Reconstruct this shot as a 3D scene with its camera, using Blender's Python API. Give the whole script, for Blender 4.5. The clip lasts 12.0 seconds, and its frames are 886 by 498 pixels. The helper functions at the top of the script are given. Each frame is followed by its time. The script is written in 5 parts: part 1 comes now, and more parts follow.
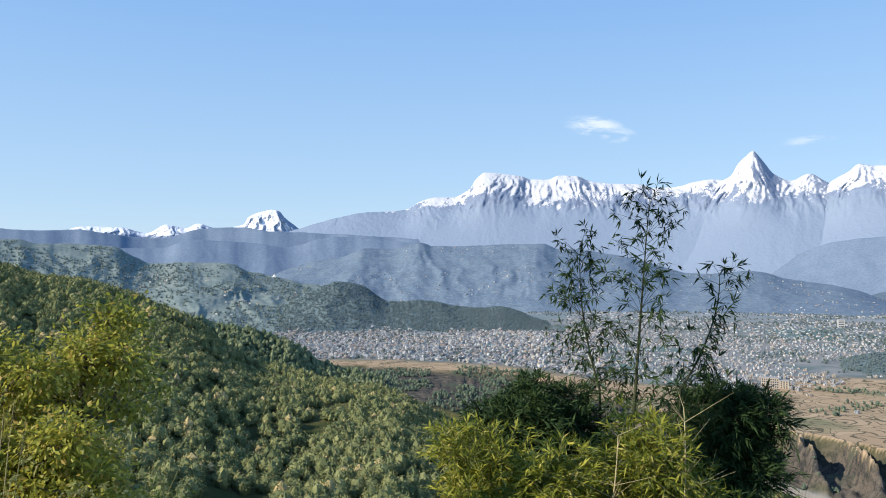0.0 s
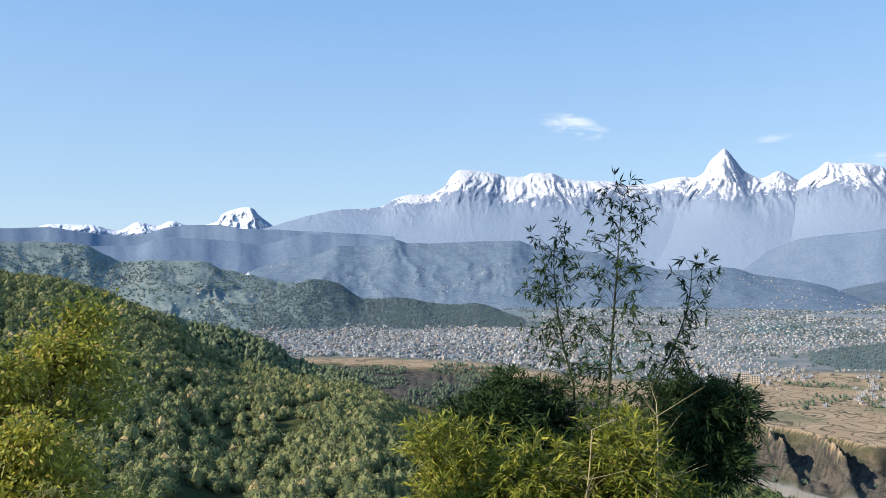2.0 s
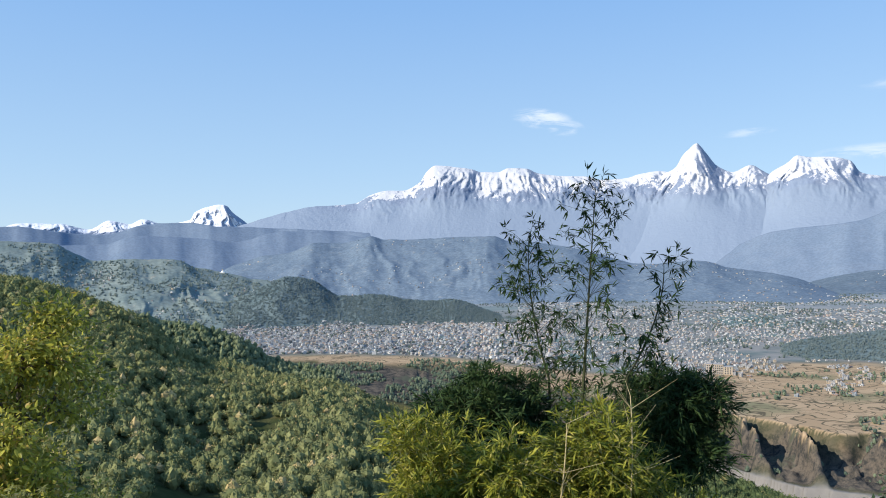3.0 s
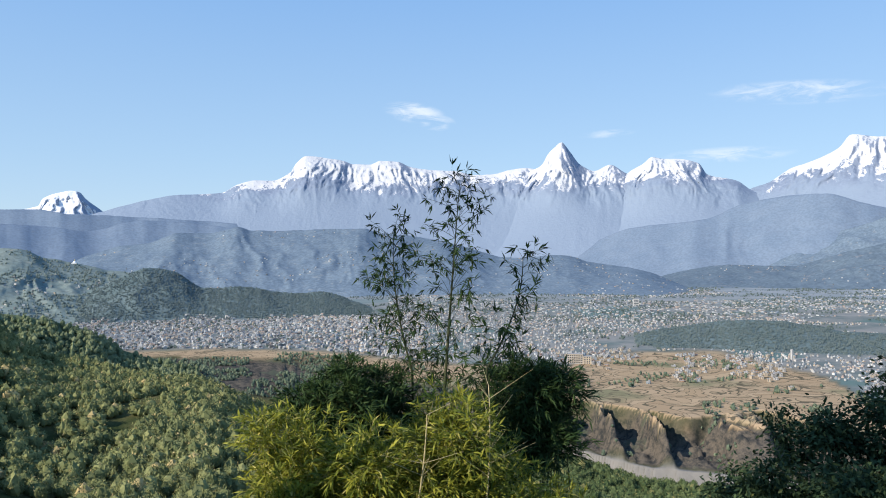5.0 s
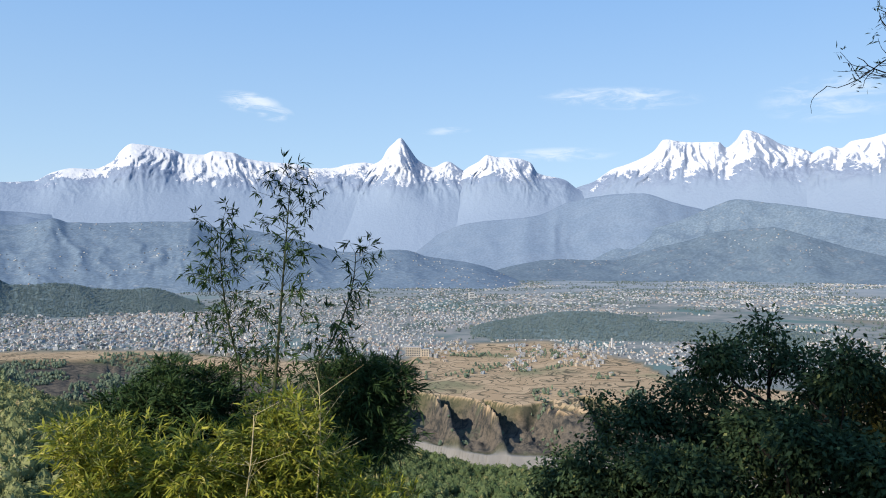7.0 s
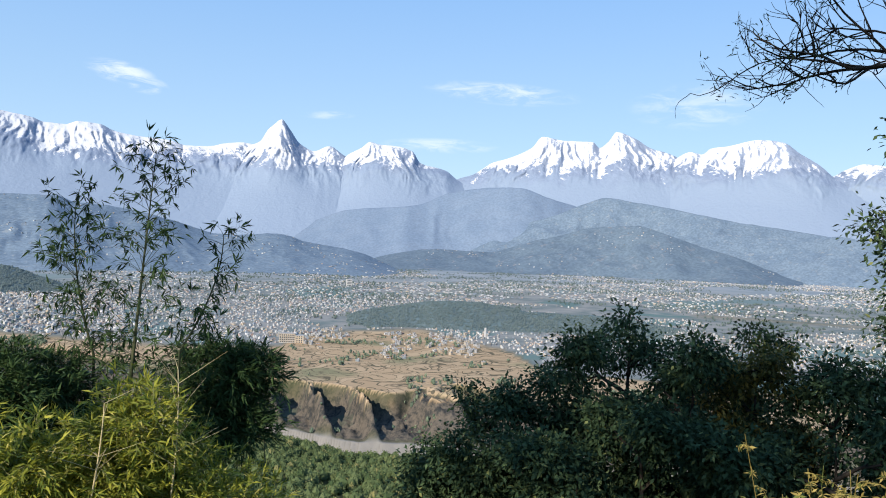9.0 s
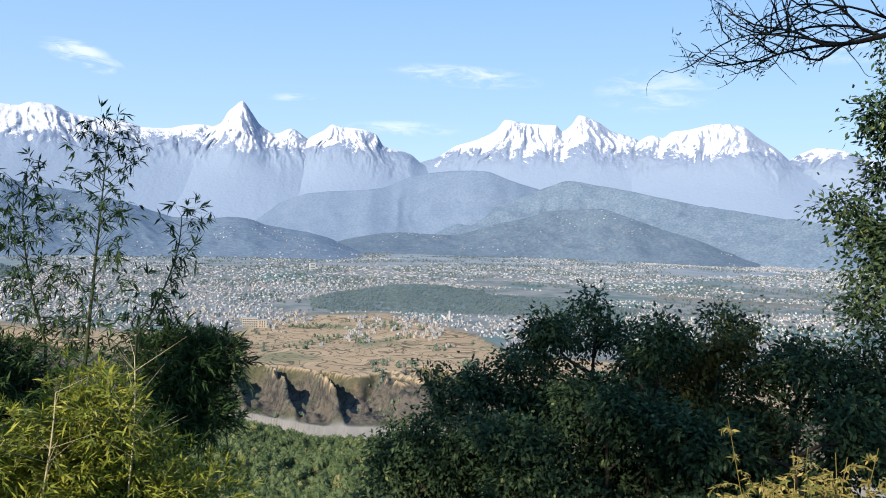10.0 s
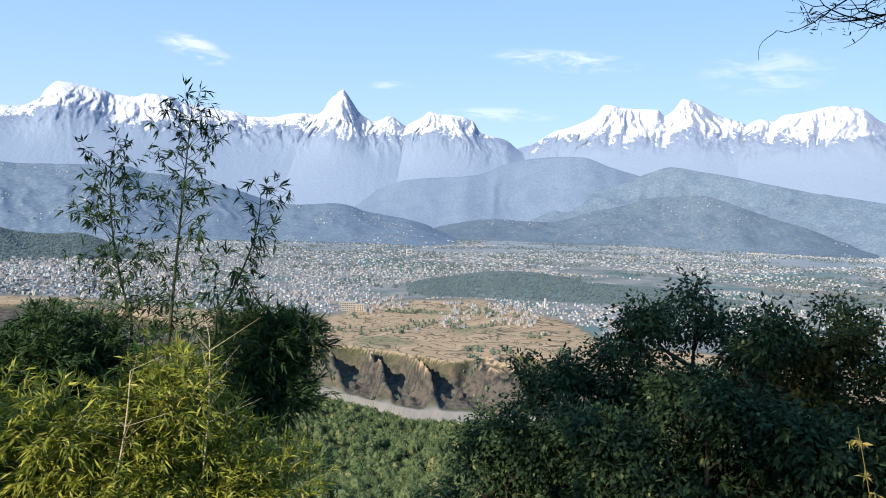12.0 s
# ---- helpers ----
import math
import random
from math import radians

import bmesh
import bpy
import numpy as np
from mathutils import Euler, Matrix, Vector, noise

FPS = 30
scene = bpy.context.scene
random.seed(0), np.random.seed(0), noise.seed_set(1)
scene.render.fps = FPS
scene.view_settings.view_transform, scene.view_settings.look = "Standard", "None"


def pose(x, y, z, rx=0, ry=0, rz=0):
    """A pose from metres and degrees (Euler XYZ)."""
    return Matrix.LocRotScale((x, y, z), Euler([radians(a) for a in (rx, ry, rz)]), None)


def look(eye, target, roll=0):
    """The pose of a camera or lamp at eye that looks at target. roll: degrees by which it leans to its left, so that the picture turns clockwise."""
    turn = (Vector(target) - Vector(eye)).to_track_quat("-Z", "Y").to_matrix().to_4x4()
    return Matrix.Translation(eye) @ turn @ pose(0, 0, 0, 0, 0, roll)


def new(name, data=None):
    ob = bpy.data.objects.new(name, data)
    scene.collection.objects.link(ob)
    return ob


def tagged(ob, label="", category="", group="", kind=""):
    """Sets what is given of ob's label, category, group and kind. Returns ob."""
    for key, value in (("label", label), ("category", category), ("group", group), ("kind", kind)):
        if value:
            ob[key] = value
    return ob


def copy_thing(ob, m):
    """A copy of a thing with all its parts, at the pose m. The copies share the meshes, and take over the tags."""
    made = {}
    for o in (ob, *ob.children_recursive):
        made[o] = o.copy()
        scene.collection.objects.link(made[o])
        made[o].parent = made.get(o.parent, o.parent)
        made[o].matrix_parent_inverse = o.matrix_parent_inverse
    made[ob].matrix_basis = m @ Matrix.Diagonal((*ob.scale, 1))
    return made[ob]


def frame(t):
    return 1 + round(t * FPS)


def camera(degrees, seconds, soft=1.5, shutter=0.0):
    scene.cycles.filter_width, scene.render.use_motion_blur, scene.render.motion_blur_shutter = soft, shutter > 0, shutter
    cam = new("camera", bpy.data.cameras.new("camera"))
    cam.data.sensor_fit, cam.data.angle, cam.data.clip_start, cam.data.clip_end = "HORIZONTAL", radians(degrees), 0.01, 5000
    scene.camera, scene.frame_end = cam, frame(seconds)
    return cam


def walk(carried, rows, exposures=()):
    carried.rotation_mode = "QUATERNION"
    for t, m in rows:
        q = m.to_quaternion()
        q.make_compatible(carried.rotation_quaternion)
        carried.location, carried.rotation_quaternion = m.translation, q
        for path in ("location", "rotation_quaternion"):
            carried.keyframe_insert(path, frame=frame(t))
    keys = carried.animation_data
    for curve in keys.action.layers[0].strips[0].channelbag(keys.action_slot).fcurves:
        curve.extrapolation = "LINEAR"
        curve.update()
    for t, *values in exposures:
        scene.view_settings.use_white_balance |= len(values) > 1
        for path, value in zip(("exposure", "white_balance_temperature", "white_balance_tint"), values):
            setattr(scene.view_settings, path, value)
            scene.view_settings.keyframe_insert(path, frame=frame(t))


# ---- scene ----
# ---- the camera and its way ----
EYE = 1.6
cam = camera(60.5, 12.0, soft=1.0)
# seconds, shift to the right, ahead and up in metres, then yaw, pitch and roll in degrees
PATH = (
    (0.0, 0.00, 0.00, -0.00, -0.00, 1.60, -0.00),
    (0.5, 0.00, 0.00, -0.00, -0.57, 1.53, -0.17),
    (1.0, 0.01, 0.00, 0.00, -1.28, 1.43, -0.25),
    (1.5, 0.02, -0.00, -0.00, -1.87, 1.43, -0.15),
    (2.0, 0.01, 0.00, -0.01, -1.86, 1.38, 0.18),
    (2.5, 0.02, -0.00, -0.00, -2.02, 1.32, 0.45),
    (3.0, 0.03, 0.01, -0.01, -3.68, 1.06, 0.75),
    (5.0, 0.13, 0.00, -0.01, -13.37, 0.43, 0.24),
    (5.5, 0.14, -0.03, -0.00, -15.41, 0.40, 0.42),
    (6.0, 0.18, 0.00, 0.00, -17.78, 0.42, 0.56),
    (6.5, 0.20, 0.01, 0.01, -21.67, 0.29, 0.51),
    (7.0, 0.24, 0.02, 0.00, -25.45, -0.02, 0.09),
    (7.5, 0.25, 0.01, -0.00, -28.35, -0.35, -0.48),
    (9.5, 0.40, 0.17, -0.01, -36.23, -1.27, -2.11),
    (10.0, 0.46, 0.31, -0.04, -37.31, -1.94, -1.94),
    (10.5, 0.59, 0.45, -0.07, -36.62, -1.15, -2.36),
    (11.0, 0.71, 0.59, -0.11, -37.92, -3.25, -1.77),
    (11.5, 0.78, 0.70, -0.12, -36.24, -3.70, -1.33),
    (12.0, 0.91, 0.68, -0.13, -30.13, -3.19, -2.18),
)


def carried_pose(x, y, z, yaw, pitch, roll):
    return pose(x, y, z + EYE, 0, 0, yaw) @ pose(0, 0, 0, pitch) @ pose(0, 0, 0, 0, roll) @ pose(0, 0, 0, 90)


walk(cam, [(row[0], carried_pose(*row[1:])) for row in PATH], ((0.0, 0.53), (6.5, 0.48), (9.5, 0.63), (11.0, 0.69), (12.0, 0.69)))

# ---- sky and sun ----
SUN_AZ, SUN_EL = -113.0, 29.0


def math_node(tree, op, a, b=0.0, clamp=False):
    n = tree.nodes.new("ShaderNodeMath")
    n.operation, n.use_clamp = op, clamp
    for i, v in enumerate((a, b)):
        if isinstance(v, (int, float)):
            n.inputs[i].default_value = v
        else:
            tree.links.new(v, n.inputs[i])
    return n.outputs[0]


def smooth(tree, value, lo, hi, to_lo=0.0, to_hi=1.0):
    n = tree.nodes.new("ShaderNodeMapRange")
    n.interpolation_type = "SMOOTHSTEP"
    tree.links.new(value, n.inputs[0])
    for i, v in zip((1, 2, 3, 4), (lo, hi, to_lo, to_hi)):
        n.inputs[i].default_value = v
    return n.outputs[0]


def mixed(tree, fac, a, b, blend="MIX"):
    n = tree.nodes.new("ShaderNodeMix")
    n.data_type, n.blend_type = "RGBA", blend
    for i, v in ((0, fac), (6, a), (7, b)):
        if isinstance(v, (int, float)):
            n.inputs[i].default_value = v
        elif isinstance(v, tuple):
            n.inputs[i].default_value = (*v, 1)
        else:
            tree.links.new(v, n.inputs[i])
    return n.outputs[2]


def noise_of(tree, vector, scale, detail=4.0, rough=0.55, warp=0.0):
    n = tree.nodes.new("ShaderNodeTexNoise")
    tree.links.new(vector, n.inputs["Vector"])
    n.inputs["Scale"].default_value, n.inputs["Detail"].default_value = scale, detail
    n.inputs["Roughness"].default_value, n.inputs["Distortion"].default_value = rough, warp
    return n.outputs[0]


world = bpy.data.worlds.new("world")
scene.world = world
world.use_nodes = True
wt = world.node_tree
wt.nodes.clear()
sky = wt.nodes.new("ShaderNodeTexSky")
sky.sky_type, sky.sun_disc = "NISHITA", False
sky.sun_elevation, sky.sun_rotation = radians(SUN_EL), radians(SUN_AZ)
sky.altitude, sky.air_density, sky.dust_density, sky.ozone_density = 1100, 1.0, 0.6, 2.2
way = wt.nodes.new("ShaderNodeTexCoord").outputs["Generated"]
split = wt.nodes.new("ShaderNodeSeparateXYZ")
wt.links.new(way, split.inputs[0])
azimuth = math_node(wt, "MULTIPLY", math_node(wt, "ARCTAN2", split.outputs[0], split.outputs[1]), 180 / math.pi)
height = math_node(wt, "MULTIPLY", math_node(wt, "ARCSINE", split.outputs[2]), 180 / math.pi)
flat = wt.nodes.new("ShaderNodeCombineXYZ")
wt.links.new(math_node(wt, "MULTIPLY", azimuth, 0.35), flat.inputs[0])
wt.links.new(math_node(wt, "MULTIPLY", height, 1.25), flat.inputs[1])
wisps = smooth(wt, noise_of(wt, flat.outputs[0], 1.1, 7.0, 0.62, 0.7), 0.38, 0.68)
cover = None
# thin cirrus: azimuth, height, half width, half height, tilt, strength
for az, el, wide, high, tilt, strong in ((11.2, 10.6, 2.3, 0.75, -0.12, 1.0), (12.9, 9.9, 1.4, 0.6, -0.05, 0.9), (38.6, 10.9, 5.6, 0.8, -0.06, 0.75),
                                         (52.6, 10.0, 4.6, 1.6, 0.0, 0.5), (34.0, 6.95, 4.2, 0.55, 0.0, 0.75), (25.6, 8.8, 2.0, 0.3, 0.05, 0.5),
                                         (66.0, 12.0, 4.5, 0.8, 0.02, 0.5)):
    dx = math_node(wt, "SUBTRACT", azimuth, az)
    dy = math_node(wt, "SUBTRACT", math_node(wt, "SUBTRACT", height, el), math_node(wt, "MULTIPLY", dx, tilt))
    far = math_node(wt, "ADD", math_node(wt, "POWER", math_node(wt, "DIVIDE", dx, wide), 2.0), math_node(wt, "POWER", math_node(wt, "DIVIDE", dy, high), 2.0))
    one = smooth(wt, far, 1.3, 0.05, 0.0, strong)
    cover = one if cover is None else math_node(wt, "MAXIMUM", cover, one)
cloud = math_node(wt, "MULTIPLY", cover, wisps, True)
# haze evens out the clear sky: paler towards the horizon, blue above
ramp = wt.nodes.new("ShaderNodeValToRGB")
ramp.color_ramp.elements[0].position, ramp.color_ramp.elements[0].color = 0.0, (2.45, 3.25, 4.05, 1)
ramp.color_ramp.elements[1].position, ramp.color_ramp.elements[1].color = 1.0, (0.75, 1.75, 3.7, 1)
ramp.color_ramp.elements.new(0.16).color = (1.95, 2.95, 4.15, 1)
ramp.color_ramp.elements.new(0.42).color = (1.25, 2.35, 4.15, 1)
wt.links.new(math_node(wt, "DIVIDE", height, 45.0, True), ramp.inputs[0])
clear = mixed(wt, 0.85, sky.outputs[0], ramp.outputs[0])
back = wt.nodes.new("ShaderNodeBackground")
back.inputs["Strength"].default_value = 0.15
wt.links.new(mixed(wt, math_node(wt, "MULTIPLY", cloud, 0.75), clear, (4.7, 5.0, 5.3)), back.inputs["Color"])
wout = wt.nodes.new("ShaderNodeOutputWorld")
wt.links.new(back.outputs[0], wout.inputs[0])

sun_way = Vector((math.sin(radians(SUN_AZ)) * math.cos(radians(SUN_EL)), math.cos(radians(SUN_AZ)) * math.cos(radians(SUN_EL)), math.sin(radians(SUN_EL))))
sun = new("sun", bpy.data.lights.new("sun", "SUN"))
sun.data.energy, sun.data.angle, sun.data.color = 4.1, radians(0.53), (1.0, 0.91, 0.78)
sun.matrix_world = look(sun_way * 50, (0, 0, 0))


# ---- materials ----
def material(name, paint, rough=0.85, bump=0.0, bump_scale=8.0, sheen=0.0, through_light=0.0):
    """paint(tree, position) gives the colour socket or a tuple."""
    m = bpy.data.materials.new(name)
    m.use_nodes = True
    t = m.node_tree
    t.nodes.clear()
    out = t.nodes.new("ShaderNodeOutputMaterial")
    bsdf = t.nodes.new("ShaderNodeBsdfPrincipled")
    bsdf.inputs["Roughness"].default_value = rough
    bsdf.inputs["Specular IOR Level"].default_value = sheen
    place = t.nodes.new("ShaderNodeNewGeometry").outputs["Position"]
    colour = paint(t, place)
    if isinstance(colour, tuple):
        bsdf.inputs["Base Color"].default_value = (*colour, 1)
    else:
        t.links.new(colour, bsdf.inputs["Base Color"])
    if bump:
        b = t.nodes.new("ShaderNodeBump")
        b.inputs["Strength"].default_value, b.inputs["Distance"].default_value = 1.0, bump
        t.links.new(noise_of(t, place, bump_scale, 6.0, 0.6), b.inputs["Height"])
        t.links.new(b.outputs[0], bsdf.inputs["Normal"])
    if through_light:
        trans = t.nodes.new("ShaderNodeBsdfTranslucent")
        if isinstance(colour, tuple):
            trans.inputs[0].default_value = (*colour, 1)
        else:
            t.links.new(colour, trans.inputs[0])
        mix = t.nodes.new("ShaderNodeMixShader")
        mix.inputs[0].default_value = through_light
        t.links.new(bsdf.outputs[0], mix.inputs[1])
        t.links.new(trans.outputs[0], mix.inputs[2])
        t.links.new(mix.outputs[0], out.inputs[0])
    else:
        t.links.new(bsdf.outputs[0], out.inputs[0])
    return m


def two_tone(a, b, scale, lo=0.35, hi=0.65, fine=0.0, fine_scale=0.0):
    def paint(t, place):
        c = mixed(t, smooth(t, noise_of(t, place, scale, 5.0), lo, hi), a, b)
        if fine:
            c = mixed(t, fine, c, mixed(t, smooth(t, noise_of(t, place, fine_scale, 3.0), 0.35, 0.65), (0.25, 0.25, 0.25), (0.75, 0.75, 0.75)), "OVERLAY")
        return c
    return paint


def leafy(dark, light, third=None, amount=0.15):
    def paint(t, place):
        r = t.nodes.new("ShaderNodeNewGeometry").outputs["Random Per Island"]
        c = mixed(t, r, dark, light)
        if third:
            pick = math_node(t, "GREATER_THAN", math_node(t, "FRACT", math_node(t, "MULTIPLY", r, 37.0)), 1 - amount)
            c = mixed(t, pick, c, third)
        return c
    return paint


def far_wood(base, pale, clearing, amount=0.60, scale=0.012, fine_scale=0.09, grain=0.35):
    """Wooded ridge far off: forest in two tones with paler terraces and clearings."""
    def paint(t, place):
        c = mixed(t, smooth(t, noise_of(t, place, scale, 5.0), 0.35, 0.65), base, pale)
        c = mixed(t, smooth(t, noise_of(t, place, scale * 2.6, 4.0, 0.6, 0.8), amount, amount + 0.12), c, clearing)
        c = mixed(t, grain, c, mixed(t, smooth(t, noise_of(t, place, fine_scale, 4.0), 0.3, 0.7), (0.2, 0.2, 0.2), (0.8, 0.8, 0.8)), "OVERLAY")
        return c
    return paint


def snowy(rock_a, rock_b, foot, line, feather, foot_line, snow):
    """Snow above the snow line and on ledges, bare rock ribs between, haze-blue slopes below."""
    def paint(t, place):
        s = t.nodes.new("ShaderNodeSeparateXYZ")
        t.links.new(place, s.inputs[0])
        n = t.nodes.new("ShaderNodeSeparateXYZ")
        t.links.new(t.nodes.new("ShaderNodeNewGeometry").outputs["Normal"], n.inputs[0])
        drift = t.nodes.new("ShaderNodeMapping")
        drift.inputs["Scale"].default_value = (1.0, 0.5, 0.55)
        t.links.new(place, drift.inputs[0])
        broad = noise_of(t, place, 0.007, 5.0, 0.6)
        ribs = noise_of(t, drift.outputs[0], 0.05, 7.0, 0.7, 0.9)
        level = math_node(t, "ADD", s.outputs[2], math_node(t, "MULTIPLY", math_node(t, "SUBTRACT", broad, 0.5), feather * 2.0))
        low = level
        level = math_node(t, "ADD", level, math_node(t, "MULTIPLY", math_node(t, "SUBTRACT", ribs, 0.5), feather * 2.2))
        level = math_node(t, "ADD", level, math_node(t, "MULTIPLY", math_node(t, "SUBTRACT", n.outputs[2], 0.72), feather * 0.7))
        spur = t.nodes.new("ShaderNodeAttribute")
        spur.attribute_name = "spur"
        level = math_node(t, "ADD", level, math_node(t, "MULTIPLY", spur.outputs["Fac"], feather * -0.55))
        white = smooth(t, level, line - 5, line + 9)
        # the right-hand side of every rib loses most of its snow
        across = math_node(t, "SUBTRACT", math_node(t, "MULTIPLY", n.outputs[0], s.outputs[1]), math_node(t, "MULTIPLY", n.outputs[1], s.outputs[0]))
        right_side = math_node(t, "ADD", math_node(t, "DIVIDE", across, 4550.0), math_node(t, "MULTIPLY", math_node(t, "SUBTRACT", ribs, 0.5), 1.5))
        white = math_node(t, "MULTIPLY", white, smooth(t, right_side, 0.14, 0.34, 1.0, 0.12))
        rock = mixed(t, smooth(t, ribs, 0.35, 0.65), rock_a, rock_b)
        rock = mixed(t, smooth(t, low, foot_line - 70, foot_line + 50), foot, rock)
        return mixed(t, white, rock, (snow, snow * 1.01, snow * 1.04))
    return paint


def ground_paint(t, place):
    def mask(name):
        n = t.nodes.new("ShaderNodeAttribute")
        n.attribute_name = name
        return n.outputs["Fac"]
    wood = mixed(t, smooth(t, noise_of(t, place, 0.06, 5.0), 0.3, 0.7), (0.035, 0.05, 0.02), (0.12, 0.11, 0.05))
    wood = mixed(t, smooth(t, noise_of(t, place, 0.021, 3.0), 0.62, 0.72), wood, (0.34, 0.22, 0.11))
    # dry terraced fields: bunds along the cell edges
    cells = t.nodes.new("ShaderNodeTexVoronoi")
    cells.feature = "DISTANCE_TO_EDGE"
    scaled = t.nodes.new("ShaderNodeMapping")
    scaled.inputs["Scale"].default_value = (0.042, 0.085, 0.0)
    warp = t.nodes.new("ShaderNodeVectorMath")
    warp.operation = "MULTIPLY_ADD"
    ntex = t.nodes.new("ShaderNodeTexNoise")
    ntex.inputs["Scale"].default_value = 0.02
    t.links.new(place, ntex.inputs["Vector"])
    t.links.new(ntex.outputs["Color"], warp.inputs[0])
    warp.inputs[1].default_value = (130, 130, 0)
    t.links.new(place, warp.inputs[2])
    t.links.new(warp.outputs[0], scaled.inputs[0])
    t.links.new(scaled.outputs[0], cells.inputs["Vector"])
    cells.inputs["Scale"].default_value = 1.0
    whole = t.nodes.new("ShaderNodeTexVoronoi")
    t.links.new(scaled.outputs[0], whole.inputs["Vector"])
    whole.inputs["Scale"].default_value = 1.0
    straw = mixed(t, whole.outputs["Color"], (0.36, 0.255, 0.155), (0.47, 0.345, 0.22))
    straw = mixed(t, smooth(t, noise_of(t, place, 0.012, 4.0), 0.55, 0.7), straw, (0.24, 0.22, 0.13))
    field = mixed(t, smooth(t, cells.outputs["Distance"], 0.06, 0.018), straw, (0.13, 0.11, 0.075))
    town = mixed(t, smooth(t, noise_of(t, place, 0.02, 5.0, 0.6), 0.35, 0.65), (0.15, 0.18, 0.175), (0.27, 0.265, 0.25))
    town = mixed(t, smooth(t, noise_of(t, place, 0.0055, 4.0), 0.55, 0.62), town, (0.13, 0.19, 0.18))
    # haze over the far valley floor, painted as a paler ground colour
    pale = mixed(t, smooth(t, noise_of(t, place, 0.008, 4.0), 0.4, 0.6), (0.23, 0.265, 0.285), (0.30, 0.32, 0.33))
    # dark brown rock, darkened further in place of the gorge's shadows
    cliff = mixed(t, smooth(t, noise_of(t, place, 0.16, 8.0, 0.75), 0.38, 0.6), (0.045, 0.046, 0.044), (0.14, 0.117, 0.092))
    cliff = mixed(t, smooth(t, noise_of(t, place, 0.03, 5.0), 0.56, 0.66), cliff, (0.10, 0.105, 0.075))
    gravel = mixed(t, noise_of(t, place, 0.15, 5.0), (0.17, 0.163, 0.153), (0.28, 0.265, 0.245))
    c = mixed(t, mask("field"), wood, field)
    c = mixed(t, mask("town"), c, town)
    c = mixed(t, mask("far_haze"), c, pale)
    c = mixed(t, mask("cliff"), c, cliff)
    return mixed(t, mask("gravel"), c, gravel)


M_GROUND = material("ground", ground_paint, 0.95, 0.35, 0.6)
# olive slope leaves, painted lighter to offset the weak sun on that slope
M_FOREST = material("lightened_slope_leaves", leafy((0.119, 0.141, 0.063), (0.253, 0.259, 0.112), (0.449, 0.350, 0.168), 0.04), 0.8)
M_RIVER_FOREST = material("river_forest_leaves", leafy((0.05, 0.078, 0.034), (0.125, 0.155, 0.068), (0.20, 0.19, 0.08), 0.06), 0.8)
M_TRUNK = material("bark", two_tone((0.10, 0.08, 0.06), (0.22, 0.19, 0.15), 6.0), 0.9, 0.01, 30.0)
M_DARKBARK = material("dark_bark", two_tone((0.025, 0.02, 0.016), (0.06, 0.05, 0.04), 6.0), 0.9, 0.01, 30.0)
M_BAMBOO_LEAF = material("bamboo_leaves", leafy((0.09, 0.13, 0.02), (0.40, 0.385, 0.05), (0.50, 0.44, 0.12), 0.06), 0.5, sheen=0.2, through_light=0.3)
# darker leaf copy: the tall bamboo's shade is put into its colour
M_BAMBOO_SHADED = material("shaded_bamboo_leaves", leafy((0.023, 0.047, 0.017), (0.062, 0.101, 0.033)), 0.6, sheen=0.08, through_light=0.15)
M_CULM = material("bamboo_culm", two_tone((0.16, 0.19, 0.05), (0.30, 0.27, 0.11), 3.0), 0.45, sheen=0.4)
# darker culm copy with the shade in its base colour
M_SHADED_CULM = material("shaded_bamboo_culm", two_tone((0.035, 0.045, 0.02), (0.08, 0.085, 0.04), 3.0), 0.5, sheen=0.2)
M_DRYCULM = material("dry_culm", two_tone((0.42, 0.34, 0.18), (0.55, 0.47, 0.28), 4.0), 0.6)
M_BROAD = material("dark_broad_leaves", leafy((0.027, 0.050, 0.027), (0.072, 0.109, 0.047), (0.173, 0.190, 0.070), 0.04), 0.65, sheen=0.05, through_light=0.08)
M_YELLOWING = material("yellowing_leaves", leafy((0.04, 0.05, 0.015), (0.15, 0.13, 0.03), (0.24, 0.18, 0.04), 0.25), 0.55, sheen=0.2, through_light=0.25)
M_LEFT_LEAF = material("young_leaves", leafy((0.20, 0.22, 0.035), (0.58, 0.54, 0.085), (0.58, 0.42, 0.11), 0.08), 0.5, sheen=0.3, through_light=0.4)
M_WEED = material("pale_weeds", leafy((0.22, 0.24, 0.08), (0.44, 0.43, 0.17), (0.5, 0.42, 0.2), 0.2), 0.7, through_light=0.45)
M_DRYWEED = material("dry_weeds", leafy((0.22, 0.17, 0.05), (0.46, 0.36, 0.12), (0.16, 0.18, 0.05), 0.25), 0.7, through_light=0.3)

# ---- numpy meshes ----
rng = np.random.default_rng(7)


def grid_mesh(name, points, mat, smooth_faces=True, masks=()):
    """points: rows x columns x 3."""
    rows, cols = points.shape[:2]
    idx = np.arange(rows * cols).reshape(rows, cols)
    quads = np.stack([idx[:-1, :-1], idx[:-1, 1:], idx[1:, 1:], idx[1:, :-1]], -1).reshape(-1, 4)
    me = poly_mesh(name, points.reshape(-1, 3), quads, mat, smooth_faces)
    for key, values in masks:
        me.attributes.new(key, "FLOAT", "POINT").data.foreach_set("value", np.ascontiguousarray(values, dtype=np.float32).ravel())
    return me


